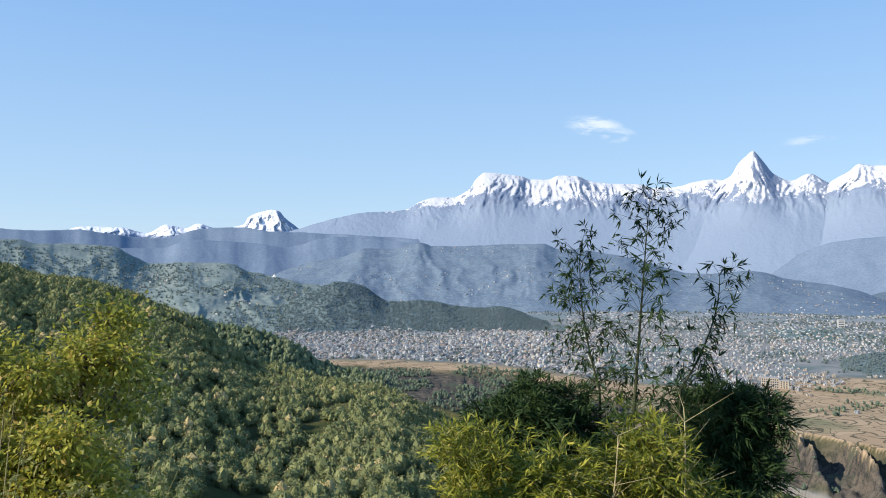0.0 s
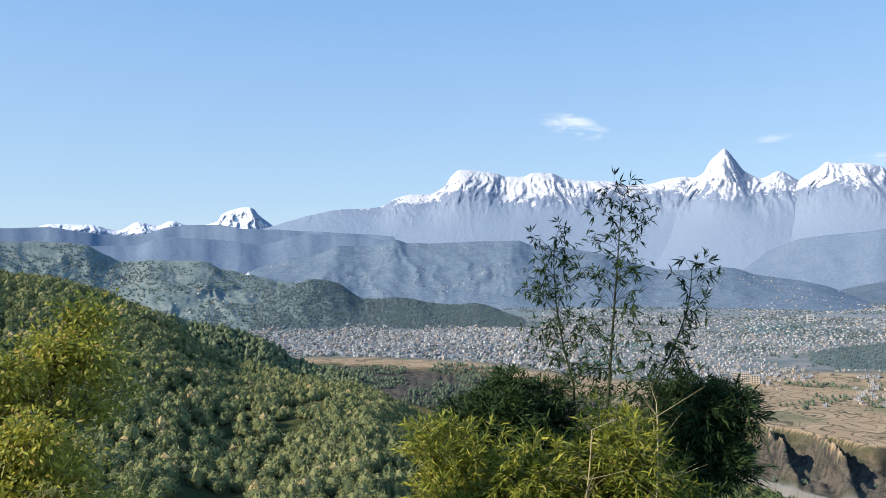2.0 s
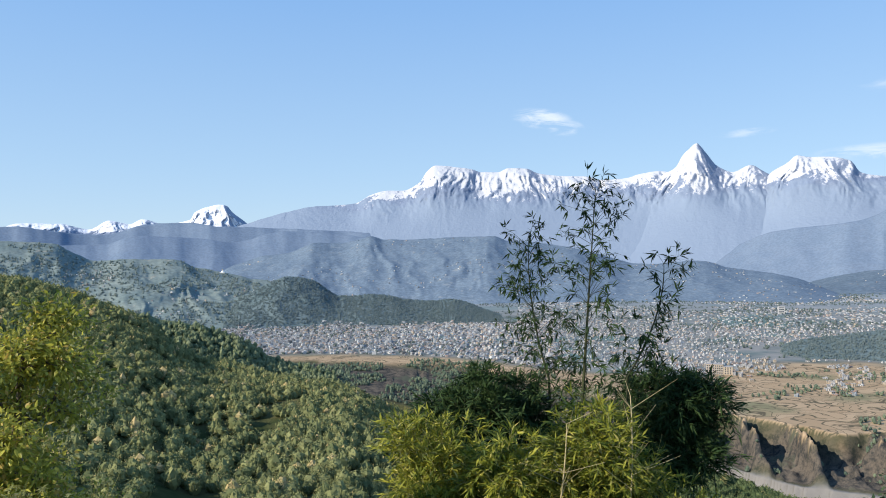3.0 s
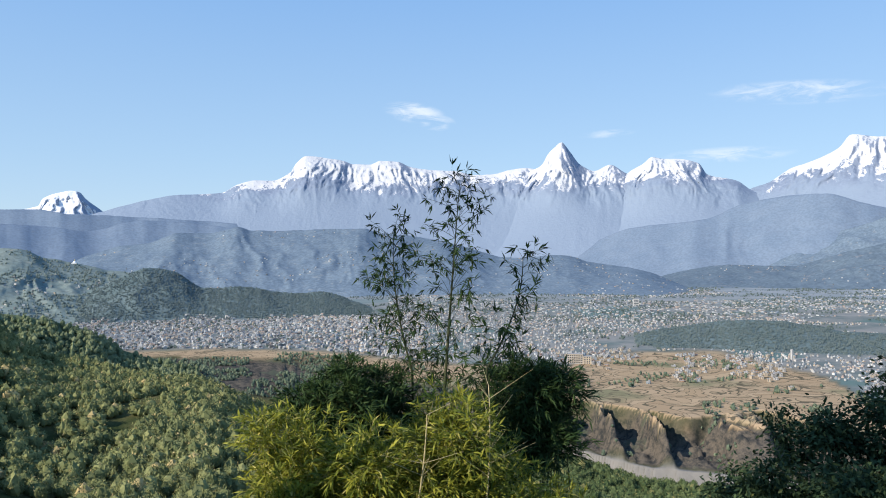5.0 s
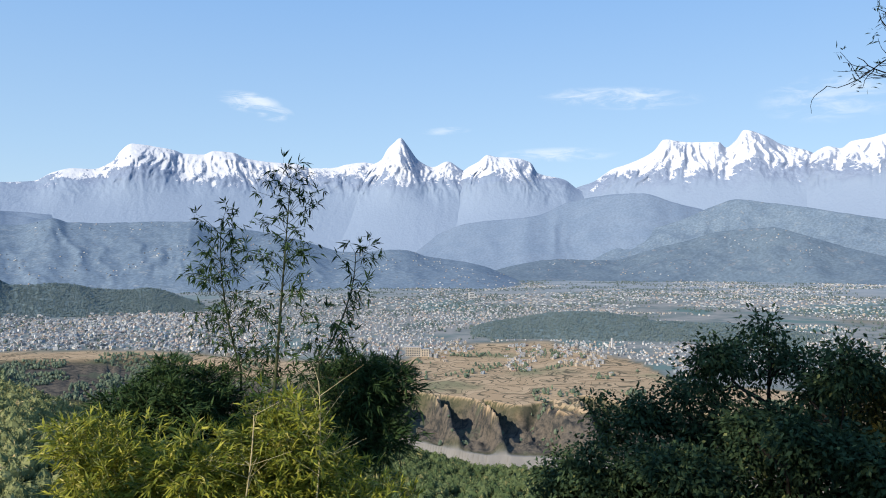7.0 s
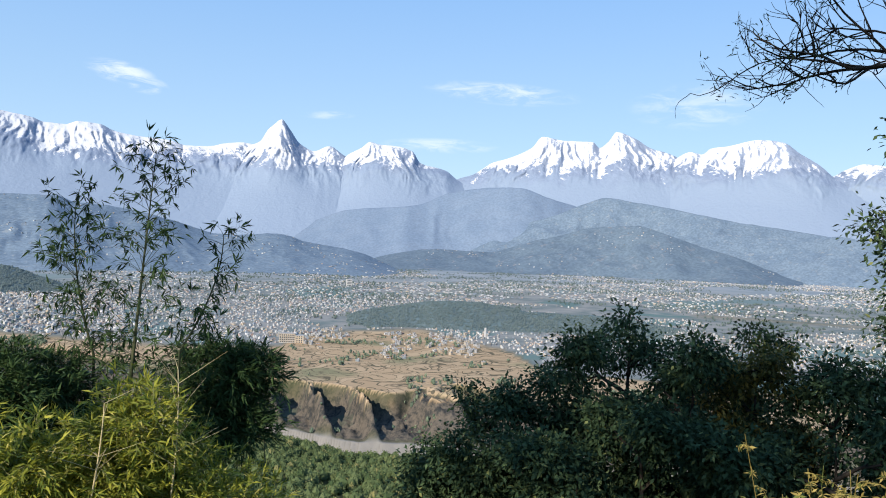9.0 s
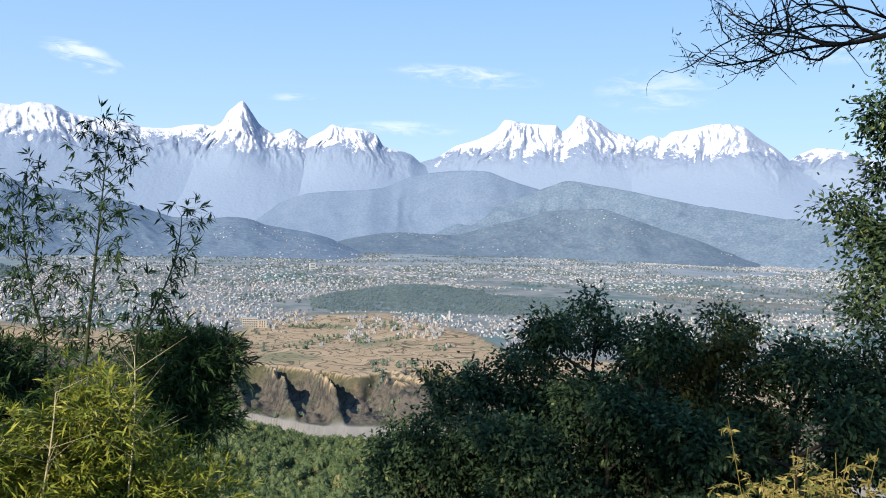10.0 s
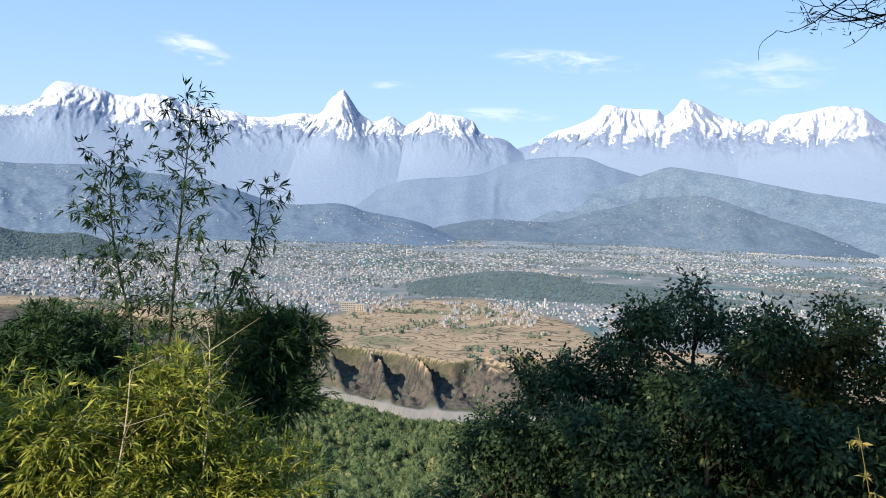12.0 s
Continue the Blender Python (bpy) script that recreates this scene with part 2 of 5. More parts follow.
def poly_mesh(name, verts, faces, mat, smooth_faces=False):
    me = bpy.data.meshes.new(name)
    faces = np.asarray(faces, dtype=np.int32)
    n, k = faces.shape
    me.vertices.add(len(verts))
    me.vertices.foreach_set("co", np.ascontiguousarray(verts, dtype=np.float32).ravel())
    me.loops.add(n * k)
    me.loops.foreach_set("vertex_index", faces.ravel())
    me.polygons.add(n)
    me.polygons.foreach_set("loop_start", np.arange(0, n * k, k, dtype=np.int32))
    me.polygons.foreach_set("use_smooth", np.full(n, smooth_faces))
    me.update(calc_edges=True)
    me.validate()
    if mat:
        me.materials.append(mat)
    return me


def child(name, me, parent, label=""):
    ob = new(name, me)
    ob.parent = parent
    return tagged(ob, label)


def lattice(seed, size=512):
    return np.random.default_rng(seed).random((size, size))


def value_noise(x, y, seed):
    tab = lattice(seed)
    xi, yi = np.floor(x).astype(int), np.floor(y).astype(int)
    fx, fy = x - xi, y - yi
    fx, fy = fx * fx * fx * (fx * (fx * 6 - 15) + 10), fy * fy * fy * (fy * (fy * 6 - 15) + 10)
    at = lambda a, b: tab[a % 512, b % 512]
    return (at(xi, yi) * (1 - fx) + at(xi + 1, yi) * fx) * (1 - fy) + (at(xi, yi + 1) * (1 - fx) + at(xi + 1, yi + 1) * fx) * fy


def fbm(x, y, seed, octaves=5, ridged=False, gain=0.5):
    total, amp, norm = np.zeros(np.broadcast(x, y).shape), 1.0, 0.0
    for i in range(octaves):
        v = value_noise(x * 2 ** i + 17.3 * i, y * 2 ** i + 9.1 * i, seed + i) * 2 - 1
        total = total + amp * ((1 - 2 * np.abs(v)) if ridged else v)
        norm += amp
        amp *= gain
    return total / norm


def polar(az, r, z):
    """Points from degrees clockwise of straight ahead, metres out and metres up from the eye."""
    a = np.radians(az)
    return np.stack(np.broadcast_arrays(r * np.sin(a), r * np.cos(a), z + EYE), -1)


def ease(x, lo, hi):
    u = np.clip((x - lo) / (hi - lo), 0, 1)
    return u * u * (3 - 2 * u)


def curve(x, knots):
    """Smooth (monotone cubic) curve through (x, y) knots."""
    k = np.array(knots, dtype=float)
    kx, ky = k[:, 0], k[:, 1]
    d = np.diff(ky) / np.diff(kx)
    m = np.zeros(len(kx))
    m[1:-1] = np.where(d[1:] * d[:-1] > 0, 2 * d[1:] * d[:-1] / (d[1:] + d[:-1] + 1e-12), 0)
    m[0], m[-1] = d[0], d[-1]
    x = np.clip(x, kx[0], kx[-1])
    i = np.clip(np.searchsorted(kx, x) - 1, 0, len(kx) - 2)
    h = kx[i + 1] - kx[i]
    u = (x - kx[i]) / h
    return (ky[i] * (1 + 2 * u) * (1 - u) ** 2 + h * m[i] * u * (1 - u) ** 2 + ky[i + 1] * u * u * (3 - 2 * u) + h * m[i + 1] * u * u * (u - 1))


# ---- the ground: our hill, the wooded spur, the gorge, the valley floor ----
FLOOR, RIVER = -120.0, -143.0
SPUR = ((-60, 6.0), (-40, 3.2), (-30.3, 0.2), (-28.3, -0.7), (-25.2, -1.15), (-23.5, -1.7), (-20.9, -2.6), (-18.6, -3.7), (-15.9, -5.7), (-13.9, -6.9),
        (-11.9, -7.4), (-9.4, -8.3), (-6.1, -8.8), (-3.6, -9.5), (-1.5, -10.6), (2, -12.2), (7, -13.8), (12, -14.7), (21, -14.9), (29, -16.5), (45, -16.6), (80, -16.6))
RIM = ((-60, -7.0), (-9, -7.0), (-3, -7.3), (4, -7.5), (9, -8.6), (15, -9.8), (21.7, -10.5), (24.6, -10.75), (28.8, -11.2), (30.9, -11.5), (35.6, -10.7), (41.6, -11.5), (60, -11.6), (80, -11.5))


def tan_deg(a):
    return np.tan(np.radians(a))


def ground_height(az, r):
    """Metres above the eye."""
    crest_el = curve(az, SPUR)
    # the spur's crest runs away to the left; to the right our hill runs out at the river
    crest_r = curve(az, ((-60, 520), (-30, 600), (-15, 540), (-4, 470), (4, 490), (12, 540), (21, 533), (29, 479), (80, 476)))
    # elevation of the hillside below the crest
    u = np.clip((r - 60) / (crest_r - 60), 0, 1)
    low = -27.0 + 3.0 * ease(az, -5, -40)
    el = low + (crest_el - low) * (1 - (1 - u) ** 1.7)
    hill = r * tan_deg(el)
    near = curve(r, ((0, 0), (2.2, -0.05), (4, -0.75), (8, -3.2), (14, -7.0), (26, -12.6), (60, -30.6), (90, -46))) - EYE
    hill = np.where(r < 60, near + (hill - near) * ease(r, 30, 60), hill)
    hill = hill + fbm(r * np.sin(np.radians(az)) / 60, r * np.cos(np.radians(az)) / 60, 40, 4) * 5 * ease(r, 60, 140) * (1 - ease(u, 0.9, 1.0) * 0.7)
    # beyond the crest it falls to the river or the valley floor
    bed = FLOOR + (RIVER - FLOOR) * ease(az, -8, 10)
    back = hill + (bed - hill) * ease(r, crest_r, crest_r + 130 - 112 * ease(az, 0, 18))
    # the gorge's far wall with spurs and gullies
    rim_r = -FLOOR / -tan_deg(curve(az, RIM))
    # spurs run down to the river; between them bays end in a cliff below the rim
    foot = np.maximum(curve(az, ((-60, 700), (-9, 720), (0, 700), (10, 625), (21, 580), (29, 525), (40, 520), (80, 520))), crest_r + 14)
    top = np.maximum(rim_r, foot + 24)
    v = np.clip((r - foot) / np.maximum(top - foot, 8), 0, 1)
    spur = curve(az - 2.2 * (0.75 - v) + 0.4 * fbm(r / 22, az * 0.4, 67, 4), ((8, 0.5), (14, 0.8), (18, 0.2), (21.3, 1), (22.0, 0.0), (24.0, 0.0), (25.0, 1), (25.5, 0.0), (27.6, 0.0), (28.6, 1), (29.1, 0.0), (32.4, 0.05),
                    (33.4, 0.9), (34.6, 1), (35.8, 0.9), (36.5, 0.0), (40.3, 0.1), (42, 1), (46, 0.2), (52, 0.8), (80, 0.6)))
    nick = fbm(az / 0.9, r / 18, 83, 5, True, 0.6)
    edge = 0.06 * fbm(az / 1.2, az * 0 + 8.8, 87, 4)
    on_spur = 0.2 * ease(v, 0, 0.15) + 0.8 * ease(v + edge, 0.0, 0.42)
    in_bay = 0.08 * ease(v, 0, 0.5) + 0.92 * ease(v + edge, 0.82, 0.98)
    wall = np.clip(in_bay + (on_spur - in_bay) * np.clip(spur + 0.18 * nick - 0.05, 0, 1), 0, 1)
    wall = wall + 0.22 * (nick - 0.2) * np.sin(np.pi * v)
    land = bed + (FLOOR - bed) * wall
    z = np.where(r < crest_r, hill, np.where(r < foot, np.minimum(back, hill), np.maximum(land, np.where(r < foot + 60, np.minimum(back, land), land))))
    cliff = np.clip(np.sin(np.pi * np.clip(v, 0, 1)) * 2.2, 0, 1) * (r > foot) * ease(az, -12, -6)
    gravel = ease(r, foot - 15, foot - 10) * (1 - ease(r, foot + 1, foot + 7)) * ease(az, 4, 14)
    low_land = fbm(r * np.sin(np.radians(az)) / 220, r * np.cos(np.radians(az)) / 220, 47, 3) * 1.6
    z = z + low_land * (v >= 1) * (r > foot)
    flat_top = ease(wall, 0.93, 0.98) * (r > foot)
    open_land = np.maximum(((v >= 0.999) & (r > foot)).astype(float), flat_top)
    cliff = cliff * (1 - flat_top)
    el_here = np.degrees(np.arctan2(z, r))
    front = curve(az, ((-60, -6.5), (-9, -6.6), (4, -7.1), (12, -8.0), (21.7, -8.4), (25.3, -7.4), (30.3, -7.0), (33, -6.9), (36.3, -7.6), (39.7, -8.2), (43, -9.6), (80, -10)))
    town = open_land * ease(el_here, front - 0.1, front + 0.15)
    strip = 0.6 * ease(np.abs(el_here + 4.85), 0.15, 0.08) * ease(az, 52, 54) * ease(-az, -66, -63)
    town = town * (1 - 0.9 * strip)
    # weight of the painted haze, growing with distance
    far_haze = open_land * ease(r, 1500, 2600) * (1 - strip)
    return z, dict(field=open_land * (1 - town), town=town, far_haze=far_haze, cliff=cliff, gravel=gravel)


def ground_at(az, r):
    return ground_height(np.asarray(az, dtype=float), np.asarray(r, dtype=float))[0]


AZ = np.concatenate([np.arange(-180, -60, 6.0), np.arange(-60, -34, 0.8), np.arange(-34, 72, 0.2), np.arange(72, 100, 0.8), np.linspace(100, 180, 14)])
RR = np.concatenate([[0.0], np.geomspace(0.4, 60, 50), np.geomspace(62, 496, 64), np.arange(500, 700, 1.6), np.arange(702, 760, 4.0), np.geomspace(764, 4880, 60)])
az_grid, r_grid = np.meshgrid(AZ, RR)
away = np.abs(az_grid - np.clip(az_grid, -60, 80))
zz, masks = ground_height(np.clip(az_grid, -60, 80), r_grid)
# behind the camera our hill goes on level
zz = zz + (-EYE - 0.02 * r_grid - zz) * ease(away, 0, 45)
for key in masks:
    masks[key] = masks[key] * (1 - ease(away, 0, 30))
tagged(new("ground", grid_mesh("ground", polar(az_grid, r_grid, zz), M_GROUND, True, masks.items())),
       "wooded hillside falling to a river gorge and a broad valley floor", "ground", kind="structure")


# ---- ridges and mountains ----
SLOPES = []


def softened(el, degrees, step):
    """A crest line smoothed over that many degrees."""
    half = max(1, int(degrees / step))
    kernel = np.hanning(2 * half + 3)
    return np.convolve(np.pad(el, half + 1, mode="edge"), kernel / kernel.sum(), "valid")


def ridge(name, label, category, mat, crest, r_crest, depth, seed, gully=0.16, crag=0.03, pull=1.0, step=0.12, gully_size=3.0, rows=44, back=0.25):
    """A ridge seen along its side: crest knots are (azimuth, elevation); it rises from the valley floor over depth metres."""
    az = np.arange(crest[0][0], crest[-1][0] + step / 2, step)
    el = curve(az, crest) + crag * (fbm(az / 0.8, az * 0 + 1.7, seed, 5) * 1.6)
    u = np.concatenate([np.linspace(0, 1, rows), 1 + np.linspace(0.05, 1, 8) * back])
    A, U = np.meshgrid(az, u)
    wander = 1 + 0.03 * fbm(A / 6, A * 0 + 4.4, seed + 30, 3)
    rc = r_crest * wander
    broad = softened(el, 1.6, step)
    el2 = broad[None, :] + (el - broad)[None, :] * ease(U, 0.2, 1.0) ** 1.4
    top = rc * tan_deg(el2)
    foot = FLOOR - 3
    r = rc - depth * (1 - U)
    shape = np.where(U <= 1, np.clip(U, 0, 1) ** pull, 1 - 3.0 * (U - 1) ** 2)
    z = foot + np.maximum(top - foot, 1) * shape
    size = np.maximum(top - foot, 0) * gully
    run = r_crest * np.radians(A)
    width = r_crest * radians(gully_size)
    bend = 0.9 * fbm(run / (width * 2), r / (width * 2), seed + 9, 3)
    g = fbm(run / width + bend, r / (width * 2.2) - bend, seed + 50, 5, True, 0.55)
    vary = np.sin(np.pi * np.clip(U, 0, 1)) ** 0.8
    z = z + size * (g - 0.35) * vary
    fine = fbm(run / 40, r / 40, seed + 70, 4)
    z = z + size * 0.16 * fine * np.clip(np.sin(np.pi * np.clip(U, 0, 1)), 0, 1)
    pts = polar(A, r, z)
    ob = tagged(new(name, grid_mesh(name, pts, mat)), label, category)
    SLOPES.append(pts[:rows])
    return ob


def massif(label, mat, crest, r_crest, depth, seed, lofty=(4.4, 6.4), step=0.075, rows=84):
    """A snow mountain: branching spurs and flutes fall from a sharp crest to even lower flanks."""
    az = np.arange(crest[0][0], crest[-1][0] + step / 2, step)
    el = curve(az, crest) + 0.022 * fbm(az / 0.7, az * 0 + 1.7, seed, 5) * 1.6
    even = softened(el, 8.0, step)
    el = -1.9 + (el + 1.9) * ease(np.minimum(az - az[0], az[-1] - az), -0.4, 2.6)
    U = (1 - (1 - np.linspace(0, 1, rows)) ** 1.45)[:, None]
    A = np.broadcast_to(az, (rows, len(az)))
    levels = np.stack([el, softened(el, 0.5, step), softened(el, 1.6, step), even + 0.3 * (softened(el, 4.5, step) - even)])
    pick = np.clip(np.interp(U, (0, 0.58, 0.78, 0.92, 1.0), (3, 3, 2, 1, 0)), 0, 3)
    i = np.minimum(np.floor(pick).astype(int), 2)[:, 0]
    f = pick - i[:, None]
    here = levels[i] * (1 - f) + levels[i + 1] * f
    foot = -1.9
    el2 = foot + (here - foot) * U
    # spurs wander and fork on their way down
    down = 1 - U
    drift = 0.9 * fbm(A / 2.2, down * 4.0 + A * 0, seed + 9, 3) + 1.3 * (value_noise(A / 3.0, A * 0 + 5.5, seed + 3) - 0.5) * down * 3
    big = fbm((A + drift) / 1.7, down * 3.2 + A * 0, seed + 50, 3, True, 0.5)
    mid = fbm((A + drift * 1.4) / 0.6, down * 8.0 + A * 0, seed + 60, 3, True, 0.55)
    flute = fbm((A + drift * 0.8) / 0.2, down * 20.0 + A * 0, seed + 70, 2, True)
    high = ease(U, 0.62, 0.9) * (0.12 + 0.88 * ease(softened(el, 0.8, step), *lofty))
    out = (2.5 + 34 * high) * big + (1.5 + 26 * high) * mid + 9.0 * high * flute
    out = out * ease(1 - U, 0.0, 0.06) + 6 * (1 - ease(1 - U, 0.0, 0.06)) * mid
    r = r_crest - depth * (1 - U) ** 0.9 - out
    pts = polar(A, r, r * tan_deg(el2))
    back_r = r_crest + np.array([20.0, 60.0, 140.0, 260.0])[:, None] + az * 0
    drop = np.array([8.0, 45.0, 140.0, 330.0])[:, None]
    pts = np.concatenate([pts, polar(np.broadcast_to(az, back_r.shape), back_r, r_crest * tan_deg(el)[None] - drop)])
    spur = np.concatenate([0.5 * big + 0.9 * mid, np.zeros(back_r.shape)])
    SLOPES.append(pts[:rows])
    return tagged(new("snow_mountain", grid_mesh("snow_mountain", pts, mat, True, (("spur", spur),))), label, "mountain")


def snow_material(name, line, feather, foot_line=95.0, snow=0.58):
    # the blue in rock and foot colours stands in for distance haze
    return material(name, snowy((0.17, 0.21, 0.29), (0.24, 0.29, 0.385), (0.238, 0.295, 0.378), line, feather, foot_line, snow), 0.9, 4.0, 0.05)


# western snow is painted brighter to make up for its grazing sunlight
M_SNOW_WEST_BRIGHT = snow_material("western_snow_brightened", 195.0, 40.0, snow=0.8)
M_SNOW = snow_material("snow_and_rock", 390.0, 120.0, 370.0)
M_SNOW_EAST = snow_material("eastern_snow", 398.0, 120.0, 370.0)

DHAULA = ((-29.0, 1.8), (-27.5, 2.2), (-25.4, 2.99), (-23.0, 2.97), (-21.3, 2.6), (-20.0, 3.23), (-18.7, 3.01), (-17.9, 3.35), (-16.6, 3.05), (-14.7, 3.32), (-14.4, 3.86),
          (-13.4, 4.3), (-12.7, 4.43), (-12.2, 4.35), (-11.8, 3.9), (-10.8, 3.12), (-9.5, 2.1), (-6.5, 0.6))
massif("distant snow-covered massif with a domed white summit", M_SNOW_WEST_BRIGHT, DHAULA, 4720, 500, 101, (2.2, 3.4))
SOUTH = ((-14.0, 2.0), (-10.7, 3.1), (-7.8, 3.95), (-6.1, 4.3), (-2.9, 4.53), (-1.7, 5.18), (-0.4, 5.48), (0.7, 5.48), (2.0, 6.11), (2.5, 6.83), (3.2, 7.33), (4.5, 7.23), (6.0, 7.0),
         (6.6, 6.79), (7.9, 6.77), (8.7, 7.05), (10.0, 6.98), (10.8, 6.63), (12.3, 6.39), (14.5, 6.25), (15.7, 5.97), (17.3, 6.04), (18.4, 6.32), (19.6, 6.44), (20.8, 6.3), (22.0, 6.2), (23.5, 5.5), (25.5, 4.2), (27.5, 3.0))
massif("long snow-capped mountain wall with hazy blue-grey lower slopes", M_SNOW, SOUTH, 4600, 900, 121)
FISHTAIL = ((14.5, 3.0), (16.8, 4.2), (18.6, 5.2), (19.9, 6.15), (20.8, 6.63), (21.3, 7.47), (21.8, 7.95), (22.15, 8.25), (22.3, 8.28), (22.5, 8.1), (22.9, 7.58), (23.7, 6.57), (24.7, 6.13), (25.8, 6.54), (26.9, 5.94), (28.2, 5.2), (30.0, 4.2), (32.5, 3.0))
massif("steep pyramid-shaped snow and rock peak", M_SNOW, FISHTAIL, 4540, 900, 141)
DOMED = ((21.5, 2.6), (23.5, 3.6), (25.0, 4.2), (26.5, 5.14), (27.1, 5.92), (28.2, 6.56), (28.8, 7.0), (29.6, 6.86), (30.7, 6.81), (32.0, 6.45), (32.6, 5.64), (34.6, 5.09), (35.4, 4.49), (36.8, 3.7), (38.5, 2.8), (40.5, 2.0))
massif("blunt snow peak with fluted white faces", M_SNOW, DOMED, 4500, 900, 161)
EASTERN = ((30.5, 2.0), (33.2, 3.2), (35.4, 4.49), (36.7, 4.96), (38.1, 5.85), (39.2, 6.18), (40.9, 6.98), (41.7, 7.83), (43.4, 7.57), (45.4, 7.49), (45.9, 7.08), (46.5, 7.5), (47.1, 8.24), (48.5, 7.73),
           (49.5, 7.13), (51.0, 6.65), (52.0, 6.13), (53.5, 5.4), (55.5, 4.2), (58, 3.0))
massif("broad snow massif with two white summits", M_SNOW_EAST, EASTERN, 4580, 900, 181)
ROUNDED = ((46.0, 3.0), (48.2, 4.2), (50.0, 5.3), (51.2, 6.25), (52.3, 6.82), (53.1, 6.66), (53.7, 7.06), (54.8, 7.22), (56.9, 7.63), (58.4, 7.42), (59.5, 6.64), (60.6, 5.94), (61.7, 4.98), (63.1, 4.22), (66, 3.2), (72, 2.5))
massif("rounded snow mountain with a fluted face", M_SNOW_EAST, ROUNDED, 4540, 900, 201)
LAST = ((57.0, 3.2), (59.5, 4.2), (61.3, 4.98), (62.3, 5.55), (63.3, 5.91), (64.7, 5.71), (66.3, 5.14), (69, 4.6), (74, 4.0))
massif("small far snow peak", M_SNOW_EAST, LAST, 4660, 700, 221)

# distance haze is painted into the blue-grey base colours of these ridges
M_FAR1 = material("farthest_hazy_woods", far_wood((0.165, 0.218, 0.29), (0.18, 0.232, 0.303), (0.20, 0.242, 0.30), 0.62, grain=0.15), 1.0)
M_FAR2 = material("far_hazy_woods", far_wood((0.138, 0.186, 0.240), (0.164, 0.214, 0.265), (0.221, 0.251, 0.275), 0.58, 0.014, 0.1, 0.25), 1.0)
M_FAR3 = material("hazy_hill_woods", far_wood((0.112, 0.152, 0.195), (0.132, 0.175, 0.215), (0.18, 0.20, 0.225), 0.58, grain=0.25), 1.0, 1.0, 0.05)
# the nearer valley hills carry haze in their colour too, paler and bluer
M_HILL = material("valley_hill_hazy_woods", far_wood((0.106, 0.146, 0.151), (0.131, 0.171, 0.176), (0.141, 0.176, 0.171), 0.62, 0.015, 0.16), 1.0, 1.0, 0.16)
M_VILLAGE = material("hazy_terraced_hill", far_wood((0.169, 0.215, 0.206), (0.210, 0.250, 0.231), (0.338, 0.319, 0.263), 0.61, 0.016, 0.12, 0.25), 1.0, 0.8, 0.13)

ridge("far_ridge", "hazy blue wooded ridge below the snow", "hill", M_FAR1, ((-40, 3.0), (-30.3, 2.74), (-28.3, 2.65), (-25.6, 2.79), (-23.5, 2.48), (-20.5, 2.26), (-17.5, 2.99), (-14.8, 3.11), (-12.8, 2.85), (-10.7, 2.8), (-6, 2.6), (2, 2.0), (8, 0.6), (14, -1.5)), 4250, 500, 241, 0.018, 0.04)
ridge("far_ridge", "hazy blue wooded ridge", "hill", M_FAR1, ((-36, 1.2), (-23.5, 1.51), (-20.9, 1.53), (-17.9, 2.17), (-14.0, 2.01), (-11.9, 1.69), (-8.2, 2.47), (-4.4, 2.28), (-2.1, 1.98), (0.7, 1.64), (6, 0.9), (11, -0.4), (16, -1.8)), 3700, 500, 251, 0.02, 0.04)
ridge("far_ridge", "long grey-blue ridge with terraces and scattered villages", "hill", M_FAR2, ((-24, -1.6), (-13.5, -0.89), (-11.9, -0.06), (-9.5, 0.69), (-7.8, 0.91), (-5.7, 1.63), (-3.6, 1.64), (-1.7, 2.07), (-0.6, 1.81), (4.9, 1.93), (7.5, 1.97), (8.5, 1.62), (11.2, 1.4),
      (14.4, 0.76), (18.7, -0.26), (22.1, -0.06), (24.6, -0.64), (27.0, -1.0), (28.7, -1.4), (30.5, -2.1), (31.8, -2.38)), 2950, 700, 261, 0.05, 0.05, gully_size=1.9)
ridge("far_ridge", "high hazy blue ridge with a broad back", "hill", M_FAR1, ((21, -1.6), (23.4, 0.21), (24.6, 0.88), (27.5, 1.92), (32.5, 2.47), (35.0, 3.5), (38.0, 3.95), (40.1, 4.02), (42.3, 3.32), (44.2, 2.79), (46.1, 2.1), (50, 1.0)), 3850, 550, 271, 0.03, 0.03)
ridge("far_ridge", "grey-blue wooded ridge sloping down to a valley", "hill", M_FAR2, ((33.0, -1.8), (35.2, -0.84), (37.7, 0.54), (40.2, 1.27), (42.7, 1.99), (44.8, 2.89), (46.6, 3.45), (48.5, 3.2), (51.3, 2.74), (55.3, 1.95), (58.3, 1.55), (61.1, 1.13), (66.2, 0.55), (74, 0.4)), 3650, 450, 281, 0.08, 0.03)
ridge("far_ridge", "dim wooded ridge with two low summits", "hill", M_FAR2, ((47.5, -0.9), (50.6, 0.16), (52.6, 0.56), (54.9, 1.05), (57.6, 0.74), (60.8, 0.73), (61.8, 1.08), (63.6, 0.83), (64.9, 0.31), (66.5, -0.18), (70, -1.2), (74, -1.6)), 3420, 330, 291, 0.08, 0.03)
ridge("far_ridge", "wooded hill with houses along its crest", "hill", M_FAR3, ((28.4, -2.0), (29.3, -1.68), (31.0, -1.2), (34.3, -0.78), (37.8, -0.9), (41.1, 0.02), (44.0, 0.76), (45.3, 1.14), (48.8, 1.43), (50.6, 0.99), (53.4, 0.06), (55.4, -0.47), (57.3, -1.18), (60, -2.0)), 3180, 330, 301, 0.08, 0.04)
